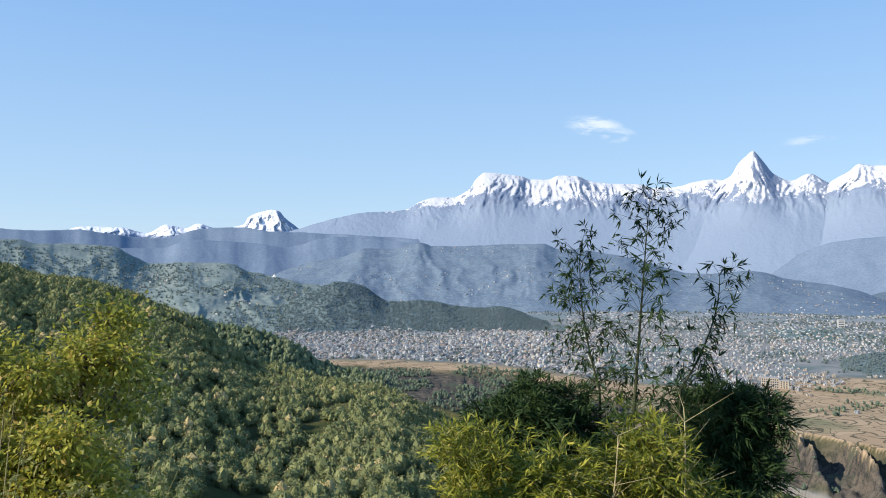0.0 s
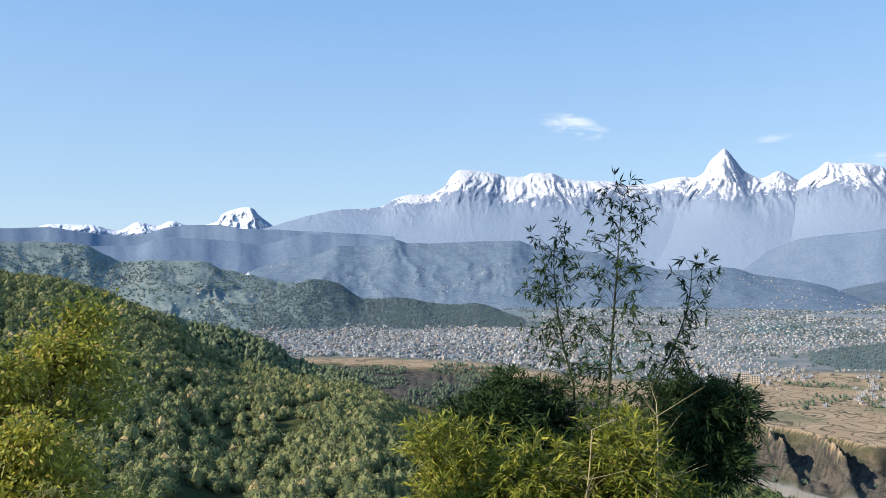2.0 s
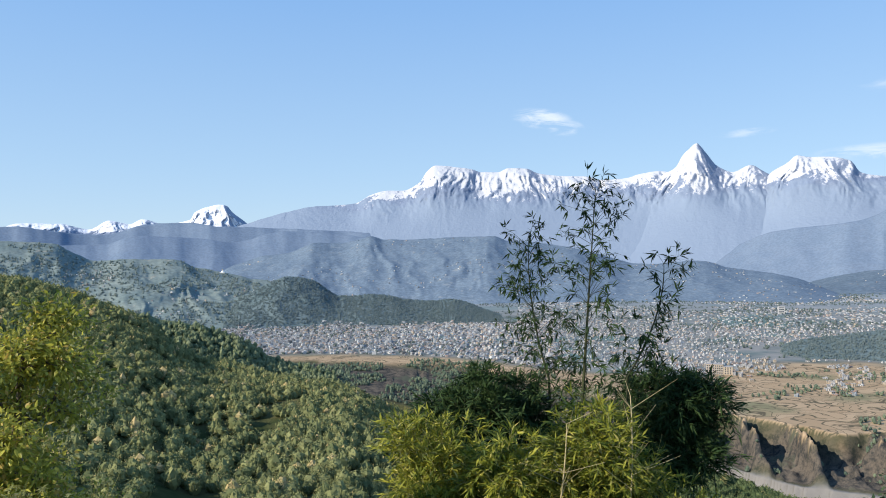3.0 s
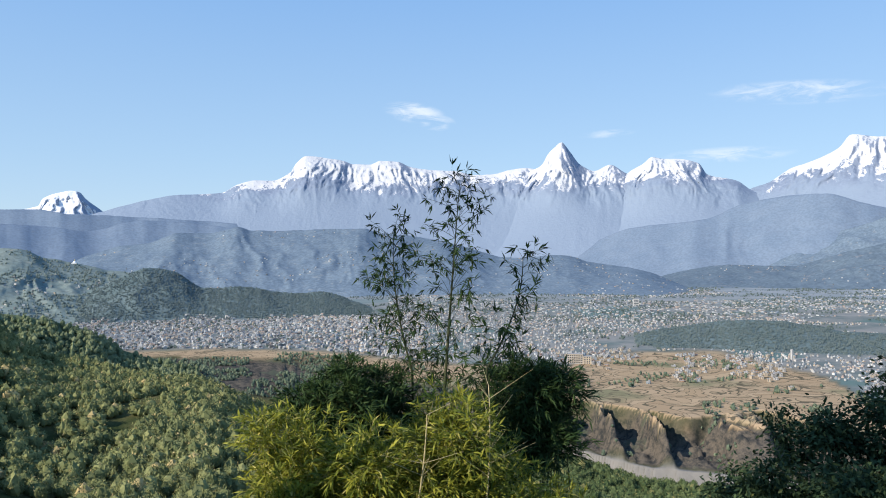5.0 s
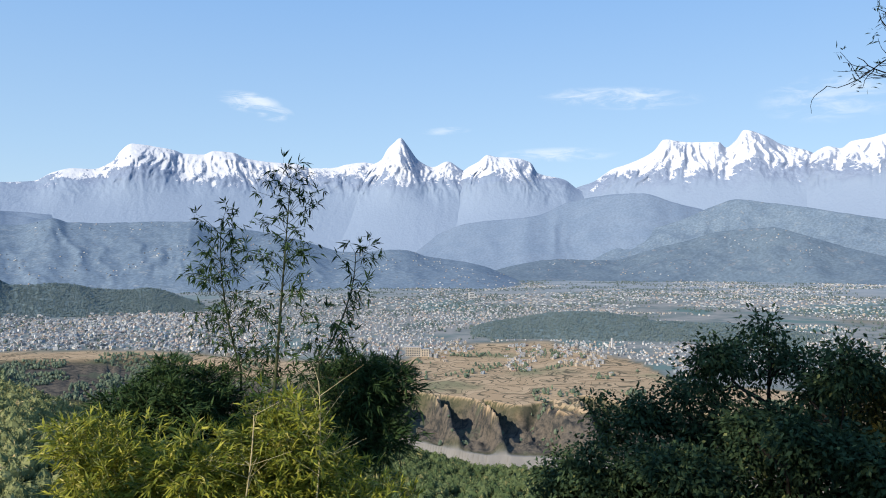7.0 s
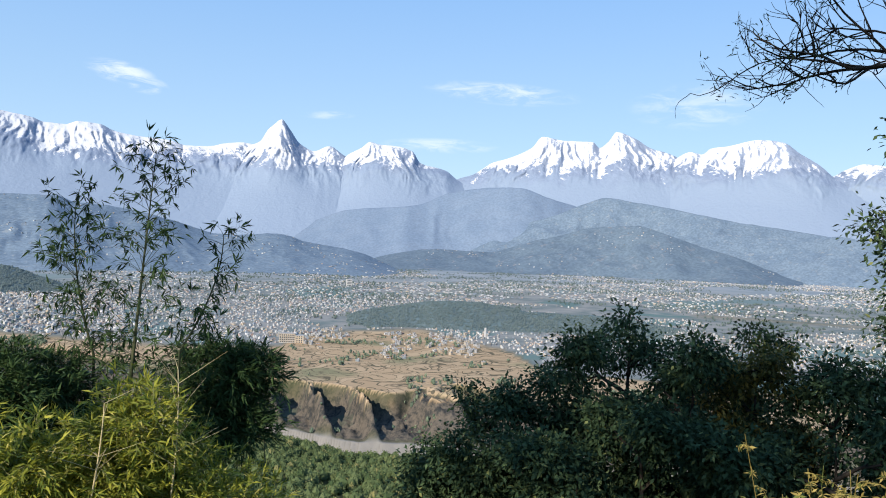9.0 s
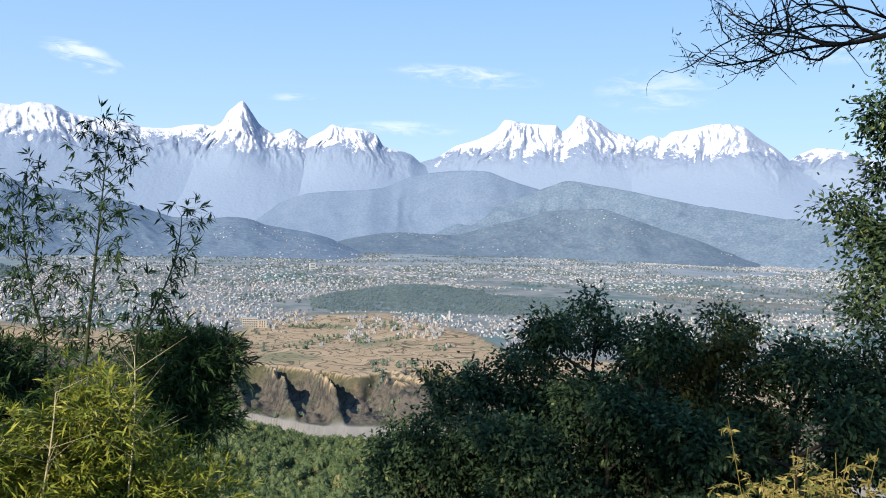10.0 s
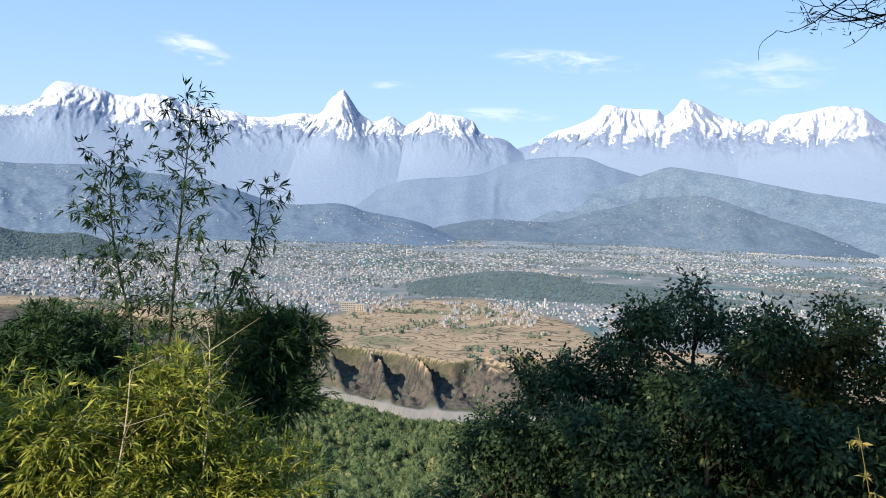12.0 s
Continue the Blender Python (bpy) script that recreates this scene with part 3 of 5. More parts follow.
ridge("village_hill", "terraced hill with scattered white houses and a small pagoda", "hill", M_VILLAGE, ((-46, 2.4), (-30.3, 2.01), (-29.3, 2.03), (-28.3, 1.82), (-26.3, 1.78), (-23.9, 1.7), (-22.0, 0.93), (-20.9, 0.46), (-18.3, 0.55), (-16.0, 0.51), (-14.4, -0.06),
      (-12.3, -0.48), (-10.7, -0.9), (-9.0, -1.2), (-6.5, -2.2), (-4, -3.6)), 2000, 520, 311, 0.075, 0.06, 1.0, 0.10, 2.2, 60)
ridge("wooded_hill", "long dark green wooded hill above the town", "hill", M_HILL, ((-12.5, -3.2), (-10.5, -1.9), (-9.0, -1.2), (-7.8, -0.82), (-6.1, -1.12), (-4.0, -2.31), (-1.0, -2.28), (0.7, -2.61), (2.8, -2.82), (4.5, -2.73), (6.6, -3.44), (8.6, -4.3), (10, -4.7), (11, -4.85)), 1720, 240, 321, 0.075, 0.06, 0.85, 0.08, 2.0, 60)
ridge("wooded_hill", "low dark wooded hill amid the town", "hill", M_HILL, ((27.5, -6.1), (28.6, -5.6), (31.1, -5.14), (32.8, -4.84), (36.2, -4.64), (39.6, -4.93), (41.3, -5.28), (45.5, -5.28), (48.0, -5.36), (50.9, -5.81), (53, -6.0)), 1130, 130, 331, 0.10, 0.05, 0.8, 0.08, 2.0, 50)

M_SPUR = material("spur_woods", far_wood((0.097, 0.130, 0.073), (0.162, 0.194, 0.114), (0.276, 0.244, 0.162), 0.66, 0.03, 0.25), 1.0, 3.0, 0.25)
ridge("wooded_spur", "wooded spur running down to the valley with a bare slide", "hill", M_SPUR, ((-30, -1.5), (-22, -2.4), (-18.6, -3.1), (-17.3, -3.5), (-15.1, -4.1), (-12.7, -4.65), (-10.7, -5.7), (-9.0, -6.75), (-6.1, -7.65), (-4.5, -8.2)), 800, 120, 341, 0.18, 0.1, 0.9, 0.1, 3.0, 40)


# ---- woods on the slopes ----
def ball(level=1):
    bm = bmesh.new()
    bmesh.ops.create_icosphere(bm, subdivisions=level, radius=1.0)
    bm.verts.ensure_lookup_table()
    v = np.array([x.co for x in bm.verts])
    f = np.array([[x.index for x in p.verts] for p in bm.faces])
    bm.free()
    return v, f


def tree_clump(seed, leaves=36, leaf=0.19, level=1):
    """A small tree crown far off: a lumpy core with loose leaf clumps round it, about 1 m in radius."""
    g = np.random.default_rng(seed)
    v, f = ball(level)
    v = v * (0.66 + 0.34 * g.random((len(v), 1))) * np.array([1, 1, 1.05])
    vs, fs, n = [v], [f], len(v)
    for _ in range(leaves):
        d = g.normal(size=3)
        d[2] = abs(d[2]) * 0.9 - 0.2
        d /= np.linalg.norm(d)
        c = d * g.uniform(0.8, 1.12)
        t = g.normal(size=(3, 3)) * leaf
        vs.append(c + t)
        fs.append(np.array([[n, n + 1, n + 2]]))
        n += 3
    return np.concatenate(vs), np.concatenate(fs)


NEAR_CLUMPS = [tree_clump(880 + i, 230, 0.085, 2) for i in range(6)]
CLUMPS = [tree_clump(900 + i, 60, 0.13) for i in range(6)]
SMALL_CLUMPS = [tree_clump(950 + i, 16, 0.17, 0) for i in range(4)]


def woods(name, label, az, r, size, mat, up=1.0):
    for pick, shapes in ((r < 250, NEAR_CLUMPS), (r >= 250, CLUMPS)):
        crowns(name, label, polar(az[pick], r[pick], ground_at(az[pick], r[pick])), size[pick], mat, up, shapes)


def crowns(name, label, base, size, mat, up, shapes):
    vs, fs, n = [], [], 0
    kinds = rng.integers(0, len(shapes), len(base))
    for k, (v, f) in enumerate(shapes):
        pick = np.where(kinds == k)[0]
        if not len(pick):
            continue
        turn = rng.random(len(pick)) * 2 * np.pi
        c, s = np.cos(turn)[:, None], np.sin(turn)[:, None]
        x, y, h = v[None, :, 0], v[None, :, 1], v[None, :, 2]
        sc = size[pick][:, None]
        tall = up * (0.9 + 0.7 * rng.random(len(pick)))[:, None]
        p = np.stack([(x * c - y * s) * sc, (x * s + y * c) * sc, (h * tall + 0.75 * tall) * sc], -1) + base[pick][:, None, :]
        vs.append(p.reshape(-1, 3))
        fs.append((f[None] + (np.arange(len(pick)) * len(v))[:, None, None] + n).reshape(-1, 3))
        n += len(pick) * len(v)
    return tagged(new(name, poly_mesh(name, np.concatenate(vs), np.concatenate(fs), mat)), label, "trees", kind="stuff")


def scatter(count, az0, az1, r0, r1):
    az = rng.uniform(az0, az1, count)
    r = np.sqrt(rng.uniform(r0 ** 2, r1 ** 2, count))
    return az, r


az, r = scatter(12500, -36, 9, 85, 640)
z, cover = ground_height(az, r)
keep = (cover["field"] + cover["town"] + cover["gravel"] < 0.05) & (fbm(r * np.sin(np.radians(az)) / 26, r * np.cos(np.radians(az)) / 26, 7, 3) > -0.42)
az, r = az[keep], r[keep]
woods("slope_woods", "dense green forest covering the spur's slope", az, r, rng.uniform(1.3, 2.8, len(az)), M_FOREST)
az, r = scatter(9500, 9, 66, 110, 580)
z, cover = ground_height(az, r)
keep = (cover["field"] + cover["town"] + cover["gravel"] + cover["cliff"] < 0.05) & (r < curve(az, ((9, 512), (21, 535), (29, 482), (66, 476))))
az, r = az[keep], r[keep]
woods("river_woods", "green forest on the lower hillside above the river", az, r, rng.uniform(1.2, 2.6, len(az)), M_RIVER_FOREST)
# bushes on the gorge's wall and along the field edges
az, r = scatter(7000, -12, 60, 545, 900)
more_az, more_r = scatter(4200, -10, 10, 640, 945)
az, r = np.concatenate([az, more_az]), np.concatenate([r, more_r])
z, cover = ground_height(az, r)
dens = fbm(az / 2.2, r / 45, 17, 3)
keep = (cover["gravel"] < 0.1) & (((cover["cliff"] > 0.2) & (dens > 0.06)) | ((cover["field"] > 0.5) & (dens > 0.34)) | ((az < 9) & (dens > -0.12) & (r < 0.985 * 120 / tan_deg(-curve(az, RIM)))))
az, r = az[keep], r[keep]
M_SCRUB = material("gorge_scrub", leafy((0.078, 0.111, 0.085), (0.169, 0.202, 0.130)), 0.9)
crowns("gorge_scrub", "grey-green scrub on the gorge wall and field edges", polar(az, r, ground_at(az, r)), rng.uniform(0.7, 2.0, len(az)), M_SCRUB, 1.0, SMALL_CLUMPS)


def on_slope(pts, count, lo, hi):
    """Random places on a ridge's near side."""
    rows, cols = pts.shape[:2]
    i, j = rng.integers(int(rows * lo), int(rows * hi), count), rng.integers(0, cols - 1, count)
    u, w = rng.random((count, 1)), rng.random((count, 1))
    return (pts[i, j] * (1 - u) + pts[i + 1, j] * u) * (1 - w) + (pts[i, j + 1] * (1 - u) + pts[i + 1, j + 1] * u) * w


# leaf colours paled and blued to hold the same haze as the hills
M_HILL_LEAVES = material("hazy_hill_leaves", leafy((0.113, 0.150, 0.150), (0.141, 0.176, 0.173)), 0.95)
M_VILLAGE_LEAVES = material("hazy_village_hill_leaves", leafy((0.16, 0.20, 0.18), (0.205, 0.24, 0.21)), 0.95)
M_SPUR_LEAVES = material("spur_leaves", leafy((0.106, 0.138, 0.073), (0.227, 0.251, 0.138)), 0.9)
base = on_slope(SLOPES[17], 1900, 0.3, 0.97)
crowns("spur_woods", "green forest on the farther spur", base, rng.uniform(1.6, 3.2, len(base)), M_SPUR_LEAVES, 1.0, SMALL_CLUMPS)
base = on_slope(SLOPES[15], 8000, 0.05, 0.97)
crowns("hazy_hill_woods", "dark forest cover of the long wooded hill", base, rng.uniform(1.0, 1.9, len(base)), M_HILL_LEAVES, 0.8, SMALL_CLUMPS)
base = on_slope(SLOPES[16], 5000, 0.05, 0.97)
crowns("hazy_hill_woods", "dark forest cover of the low hill amid the town", base, rng.uniform(0.7, 1.5, len(base)), M_HILL_LEAVES, 0.8, SMALL_CLUMPS)
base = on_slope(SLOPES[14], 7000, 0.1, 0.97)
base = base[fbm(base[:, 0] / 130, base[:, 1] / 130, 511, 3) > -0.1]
crowns("hazy_hill_woods", "patchy woods on the terraced hill", base, rng.uniform(1.5, 2.8, len(base)), M_VILLAGE_LEAVES, 0.8, SMALL_CLUMPS)


# ---- the town ----
def wall_paint(t, place):
    rnd = t.nodes.new("ShaderNodeNewGeometry").outputs["Random Per Island"]
    ramp = t.nodes.new("ShaderNodeValToRGB")
    ramp.color_ramp.interpolation = "CONSTANT"
    stops = ((0.0, (0.46, 0.45, 0.43)), (0.28, (0.24, 0.24, 0.24)), (0.46, (0.42, 0.33, 0.28)), (0.56, (0.25, 0.29, 0.33)), (0.70, (0.60, 0.59, 0.565)), (0.82, (0.46, 0.375, 0.285)), (0.9, (0.15, 0.15, 0.15)))
    ramp.color_ramp.elements[0].color = (*stops[0][1], 1)
    ramp.color_ramp.elements[1].position, ramp.color_ramp.elements[1].color = stops[1][0], (*stops[1][1], 1)
    for p, c in stops[2:]:
        ramp.color_ramp.elements.new(p).color = (*c, 1)
    t.links.new(rnd, ramp.inputs[0])
    return ramp.outputs[0]


M_TOWN = material("town_walls", wall_paint, 0.85)


def boxes(name, label, base, w, d, h, turn, mat, tower=True):
    """Flat-roofed houses, each with a small stair tower, joined in one mesh."""
    unit = np.array([[-.5, -.5, 0], [.5, -.5, 0], [.5, .5, 0], [-.5, .5, 0], [-.5, -.5, 1], [.5, -.5, 1], [.5, .5, 1], [-.5, .5, 1]])
    face = np.array([[0, 1, 5, 4], [1, 2, 6, 5], [2, 3, 7, 6], [3, 0, 4, 7], [4, 5, 6, 7]])
    c, s = np.cos(turn)[:, None], np.sin(turn)[:, None]

    def put(ox, oy, oz, sx, sy, sz):
        x = unit[None, :, 0] * sx[:, None] + ox[:, None]
        y = unit[None, :, 1] * sy[:, None] + oy[:, None]
        zz = unit[None, :, 2] * sz[:, None] + oz[:, None]
        return np.stack([x * c - y * s, x * s + y * c, zz], -1) + base[:, None, :]
    zero = np.zeros(len(w))
    sets = [put(zero, zero, zero - 1, w, d, h + 1)]
    if tower:
        sets.append(put(w * 0.22, d * 0.2, h - 0.05, w * 0.4, d * 0.45, zero + 1.0))
    v = np.concatenate([p.reshape(-1, 3) for p in sets])
    f = np.concatenate([(face[None] + (np.arange(len(w)) * 8)[:, None, None] + i * len(w) * 8).reshape(-1, 4) for i in range(len(sets))])
    return tagged(new(name, poly_mesh(name, v, f, mat)), label, "houses", kind="stuff")


def town_sites(count, az0, az1, r0, r1, thick):
    az, r = scatter(count, az0, az1, r0, r1)
    z, cover = ground_height(az, r)
    x, y = r * np.sin(np.radians(az)), r * np.cos(np.radians(az))
    dens = fbm(x / 260, y / 260, 27, 4)
    hill = ((az > 28.5) & (az < 51) & (r > 1000) & (r < 1160)) | ((az < 9.2) & (r > 1500)) | (r > 2250) & (az < 22)
    keep = (cover["town"] > 0.7) & (dens > thick) & ~hill
    return az[keep], r[keep], z[keep]


az, r, z = town_sites(7500, -13, 12, 860, 1600, -0.22)
n = len(az)
boxes("town_houses", "densely packed pale multi-storey flat-roofed town houses", polar(az, r, z), rng.uniform(2.0, 5.2, n), rng.uniform(2.0, 4.6, n), 1.0 + 2.6 * rng.random(n) ** 2, rng.uniform(0, 0.6, n), M_TOWN)
az, r, z = town_sites(9500, 9, 66, 800, 1500, -0.04)
n = len(az)
boxes("town_houses", "scattered pale flat-roofed houses on the valley floor", polar(az, r, z), rng.uniform(1.3, 3.0, n), rng.uniform(1.3, 2.8, n), 0.8 + 1.5 * rng.random(n) ** 2, rng.uniform(0, 0.8, n), M_TOWN)
az, r, z = town_sites(24000, 5, 70, 1500, 3150, -0.1)
n = len(az)
boxes("town_houses", "far haze-pale town filling the valley floor", polar(az, r, z), rng.uniform(2.0, 5.2, n), rng.uniform(2.0, 4.6, n), 0.8 + 1.7 * rng.random(n) ** 2, rng.uniform(0, 0.8, n), M_TOWN, False)
# trees between the houses
az, r = scatter(20000, -12, 68, 880, 2900)
z, cover = ground_height(az, r)
x, y = r * np.sin(np.radians(az)), r * np.cos(np.radians(az))
keep = (cover["town"] > 0.6) & (fbm(x / 120, y / 120, 207, 4) > -0.02)
az, r = az[keep], r[keep]
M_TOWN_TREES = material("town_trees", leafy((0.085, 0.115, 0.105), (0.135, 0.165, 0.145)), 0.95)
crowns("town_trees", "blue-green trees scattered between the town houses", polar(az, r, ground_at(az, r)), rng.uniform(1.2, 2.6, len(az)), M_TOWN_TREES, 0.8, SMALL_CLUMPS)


# ---- plants near the camera ----
class Shape:
    """Collects tubes and leaves for one mesh."""

    def __init__(self):
        self.v, self.f, self.n = [], [], 0

    def add(self, v, f):
        self.v.append(np.asarray(v, dtype=float))
        self.f.append(np.asarray(f) + self.n)
        self.n += len(v)

    def tube(self, pts, radii, sides=6):
        pts = np.asarray(pts, dtype=float)
        d = np.gradient(pts, axis=0)
        d /= np.linalg.norm(d, axis=1)[:, None] + 1e-9
        side = np.cross(d, np.array([0.31, 0.17, 0.93]))
        side /= np.linalg.norm(side, axis=1)[:, None] + 1e-9
        other = np.cross(d, side)
        a = np.arange(sides) * 2 * np.pi / sides
        ring = pts[:, None] + np.asarray(radii)[:, None, None] * (np.cos(a)[None, :, None] * side[:, None] + np.sin(a)[None, :, None] * other[:, None])
        k = len(pts)
        idx = np.arange(k * sides).reshape(k, sides)
        nxt = np.roll(idx, -1, axis=1)
        self.add(ring.reshape(-1, 3), np.stack([idx[:-1], nxt[:-1], nxt[1:], idx[1:]], -1).reshape(-1, 4))

    def leaves(self, at, way, length, width, g, curl=0.18):
        """Folded pointed leaves from their stalks at, along way."""
        at, way = np.asarray(at, dtype=float), np.asarray(way, dtype=float)
        n = len(at)
        way = way / (np.linalg.norm(way, axis=1)[:, None] + 1e-9)
        side = np.cross(way, g.normal(size=(n, 3)) * 0.6 + np.array([0, 0, 1.0]))
        side /= np.linalg.norm(side, axis=1)[:, None] + 1e-9
        up = np.cross(side, way)
        L, W = np.broadcast_to(length, n)[:, None], np.broadcast_to(width, n)[:, None]
        base, tip = at, at + way * L - up * L * curl
        mid = at + way * L * 0.42 + up * L * 0.05
        v = np.stack([base, mid - side * W * 0.5 - up * W * 0.2, tip, mid + side * W * 0.5 - up * W * 0.2], 1).reshape(-1, 3)
        self.add(v, np.arange(n * 4).reshape(n, 4))

    def mesh(self, name, mat, smooth_faces=False):
        return poly_mesh(name, np.concatenate(self.v), np.concatenate(self.f), mat, smooth_faces)


def spot(az, el, d):
    """World point d metres out (level) at that azimuth and elevation from the eye."""
    return polar(np.float64(az), np.float64(d), np.float64(d * math.tan(radians(el))))


def stem(a, b, n=9, bow=(0, 0, 0)):
    u = np.linspace(0, 1, n)[:, None]
    return np.asarray(a) * (1 - u) + np.asarray(b) * u + np.asarray(bow) * (4 * u * (1 - u))


def thing(name, label, category, group=""):
    return tagged(new(name), label, category, group)


def bamboo_branches(wood, leaf, pts, lo, hi, spacing, length, g, per_node=3, leaf_len=0.15, lift=1.0, gap=0.105):
    """Rising, arching side branches along a culm, with small fans of drooping leaves all along them."""
    seg = np.linalg.norm(np.diff(pts, axis=0), axis=1)
    run = np.concatenate([[0], np.cumsum(seg)])
    u = np.linspace(0, 1, 7)
    for s in np.arange(lo * run[-1], hi * run[-1], spacing):
        p = np.array([np.interp(s, run, pts[:, i]) for i in range(3)])
        frac = (s / run[-1] - lo) / (1 - lo)
        for _ in range(per_node):
            a = g.uniform(0, 2 * np.pi)
            out = np.array([math.cos(a), math.sin(a), lift * g.uniform(0.5, 1.4)])
            out /= np.linalg.norm(out)
            L = length * g.uniform(0.35, 1.1) * (1.1 - 0.45 * max(frac, 0))
            line = p + out * L * u[:, None] - np.array([0, 0, 1.0]) * u[:, None] ** 2.4 * g.uniform(0.15, 0.4) * L
            wood.tube(line, np.linspace(0.0045, 0.0015, 7), 4)
            for t in np.arange(g.uniform(0.4, 0.6), 1.001, gap / L):
                q = np.array([np.interp(t, u, line[:, i]) for i in range(3)])
                side = out * 0.5 + g.normal(size=3) * 0.6
                tip = q + side * g.uniform(0.03, 0.09)
                wood.tube([q, tip], [0.0018, 0.0012], 3)
                k = int(g.integers(3, 6))
                way = side * 0.7 + g.normal(size=(k, 3)) * 0.42 + np.array([0, 0, -0.5])
                leaf.leaves(np.repeat([tip], k, axis=0), way, g.uniform(0.65, 1.2, k) * leaf_len, g.uniform(0.020, 0.032, k), g)


def tufts(leaf, centres, g, count=8, size=0.2, width=0.024, out_from=None, droop=0.25):
    n = len(centres)
    at = np.repeat(centres, count, axis=0)
    way = g.normal(size=(n * count, 3)) * 0.75
    if out_from is not None:
        o = at - out_from
        way = way + 0.9 * o / (np.linalg.norm(o, axis=1)[:, None] + 1e-6)
    way[:, 2] -= droop
    leaf.leaves(at + g.normal(size=at.shape) * 0.05, way, g.uniform(0.55, 1.15, len(at)) * size, g.uniform(0.75, 1.2, len(at)) * width, g)


def sprays(leaf, wood, centres, middle, g, length=0.42, count=9, leaf_len=0.2, width=0.03, droop=0.35):
    """Arching twigs that lean out from the middle, each with leaves to both sides."""
    for p in centres:
        out = p - middle
        out = out / (np.linalg.norm(out) + 1e-6) + g.normal(size=3) * 0.55
        out /= np.linalg.norm(out)
        L = length * g.uniform(0.6, 1.25)
        u = np.linspace(0, 1, 5)[:, None]
        line = p + out * L * u - np.array([0, 0, 1.0]) * droop * L * u ** 2
        wood.tube(line, np.linspace(0.004, 0.0015, 5), 3)
        t = np.linspace(0.25, 1.0, count)
        at = np.stack([np.interp(t, u[:, 0], line[:, i]) for i in range(3)], 1)
        side = np.cross(out, [0, 0, 1.0])
        side /= np.linalg.norm(side) + 1e-6
        sign = np.where(np.arange(count) % 2 == 0, 1.0, -1.0)[:, None]
        way = out * 0.85 + side * sign * 0.7 * (1.1 - t)[:, None] + g.normal(size=(count, 3)) * 0.28 - np.array([0, 0, 0.25])
        leaf.leaves(at, way, g.uniform(0.7, 1.2, count) * leaf_len, g.uniform(0.75, 1.2, count) * width, g, 0.25)


def in_ellipsoid(n, centre, radii, g, shell=0.45):
    d = g.normal(size=(n, 3))
    d /= np.linalg.norm(d, axis=1)[:, None]
    return np.asarray(centre) + d * np.asarray(radii) * (g.uniform(shell ** 3, 1, n) ** (1 / 3))[:, None]


def foot_of(az, d):
    return polar(np.float64(az), np.float64(d), ground_at(az, d) - 0.1)


# the bamboo grove below the lookout
g = np.random.default_rng(31)
grove = thing("bamboo_clump", "tall bamboo clump with slender leafy culms and dense foliage below", "bamboo")
CULMS = ((13.6, 14.0, -10.6, 15.25, 5.4, 12.0, 0.036, 0.0, 0.60), (12.2, 11.6, -8.7, 10.3, 2.2, 12.4, 0.026, -0.12, 0.50), (16.6, 17.3, -8.5, 20.0, -0.3, 11.2, 0.02, 0.15, 0.55))
for i, (foot_az, mid_az, mid_el, top_az, top_el, d, thick, bow, lo) in enumerate(CULMS):
    wood, leaf = Shape(), Shape()
    lower, upper = spot(mid_az, mid_el, d), spot(top_az, top_el, d)
    foot = foot_of(foot_az, d)
    pts = np.concatenate([stem(foot, lower, 6)[:-1], stem(lower, upper, 14, (bow, 0, 0.05))])
    if i == 2:
        pts = np.concatenate([pts, stem(upper, spot(21.6, -0.85, d), 4, (0, 0, 0.06))[1:]])
    wood.tube(pts, np.linspace(thick, 0.004, len(pts)), 8)
    bamboo_branches(wood, leaf, pts, lo, 0.8, 0.15, (0.95, 0.95, 0.65)[i], g, (3, 6, 4)[i], 0.17, (1.1, 0.8, 1.0)[i])
    bamboo_branches(wood, leaf, pts, 0.8, 1.0, 0.14, (0.9, 0.85, 0.42)[i], g, (4, 5, 3)[i], 0.155, 1.1)
    culm = child("culm", wood.mesh("culm", M_SHADED_CULM, True), grove, "slender green bamboo culm with twigs")
    child("leaves", leaf.mesh("culm_leaves", M_BAMBOO_SHADED), culm, "narrow drooping bamboo leaves")

# the rounded foliage heads, with shade painted into their leaf and culm colours
for centre, radii, n in (((7.2, -11.2, 12.0), (1.0, 0.8, 0.66), 560), ((9.6, -11.6, 12.3), (0.6, 0.6, 0.55), 260), ((20.2, -10.6, 12.0), (0.68, 0.7, 0.62), 430), ((21.7, -13.4, 12.0), (0.42, 0.5, 0.4), 170), ((19.4, -13.6, 11.8), (0.5, 0.5, 0.5), 190)):
    leaf = Shape()
    c = spot(*centre)
    wood = Shape()
    for sub in in_ellipsoid(10, c, np.array(radii) * 0.9, g, 0.3):
        k = np.array([1, 1, 0.8]) * g.uniform(0.22, 0.42)
        sprays(leaf, wood, in_ellipsoid(n // 6, sub, k, g, 0.4), sub - np.array([0, 0, 0.2]), g, 0.26, 8, 0.17, 0.026, 0.5)
    sprays(leaf, wood, in_ellipsoid(n // 2, c, np.array(radii) * 0.8, g, 0.2), c - np.array([0, 0, 0.4]), g, 0.3, 8, 0.18, 0.028, 0.5)
    head = child("foliage_head", leaf.mesh("foliage_head", M_BAMBOO_SHADED), grove, "dense dark green bamboo foliage head")
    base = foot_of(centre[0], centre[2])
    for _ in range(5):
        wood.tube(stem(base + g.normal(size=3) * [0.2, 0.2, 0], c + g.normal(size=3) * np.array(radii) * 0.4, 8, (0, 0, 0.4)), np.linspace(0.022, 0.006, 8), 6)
    child("culm", wood.mesh("head_culms", M_SHADED_CULM, True), grove)

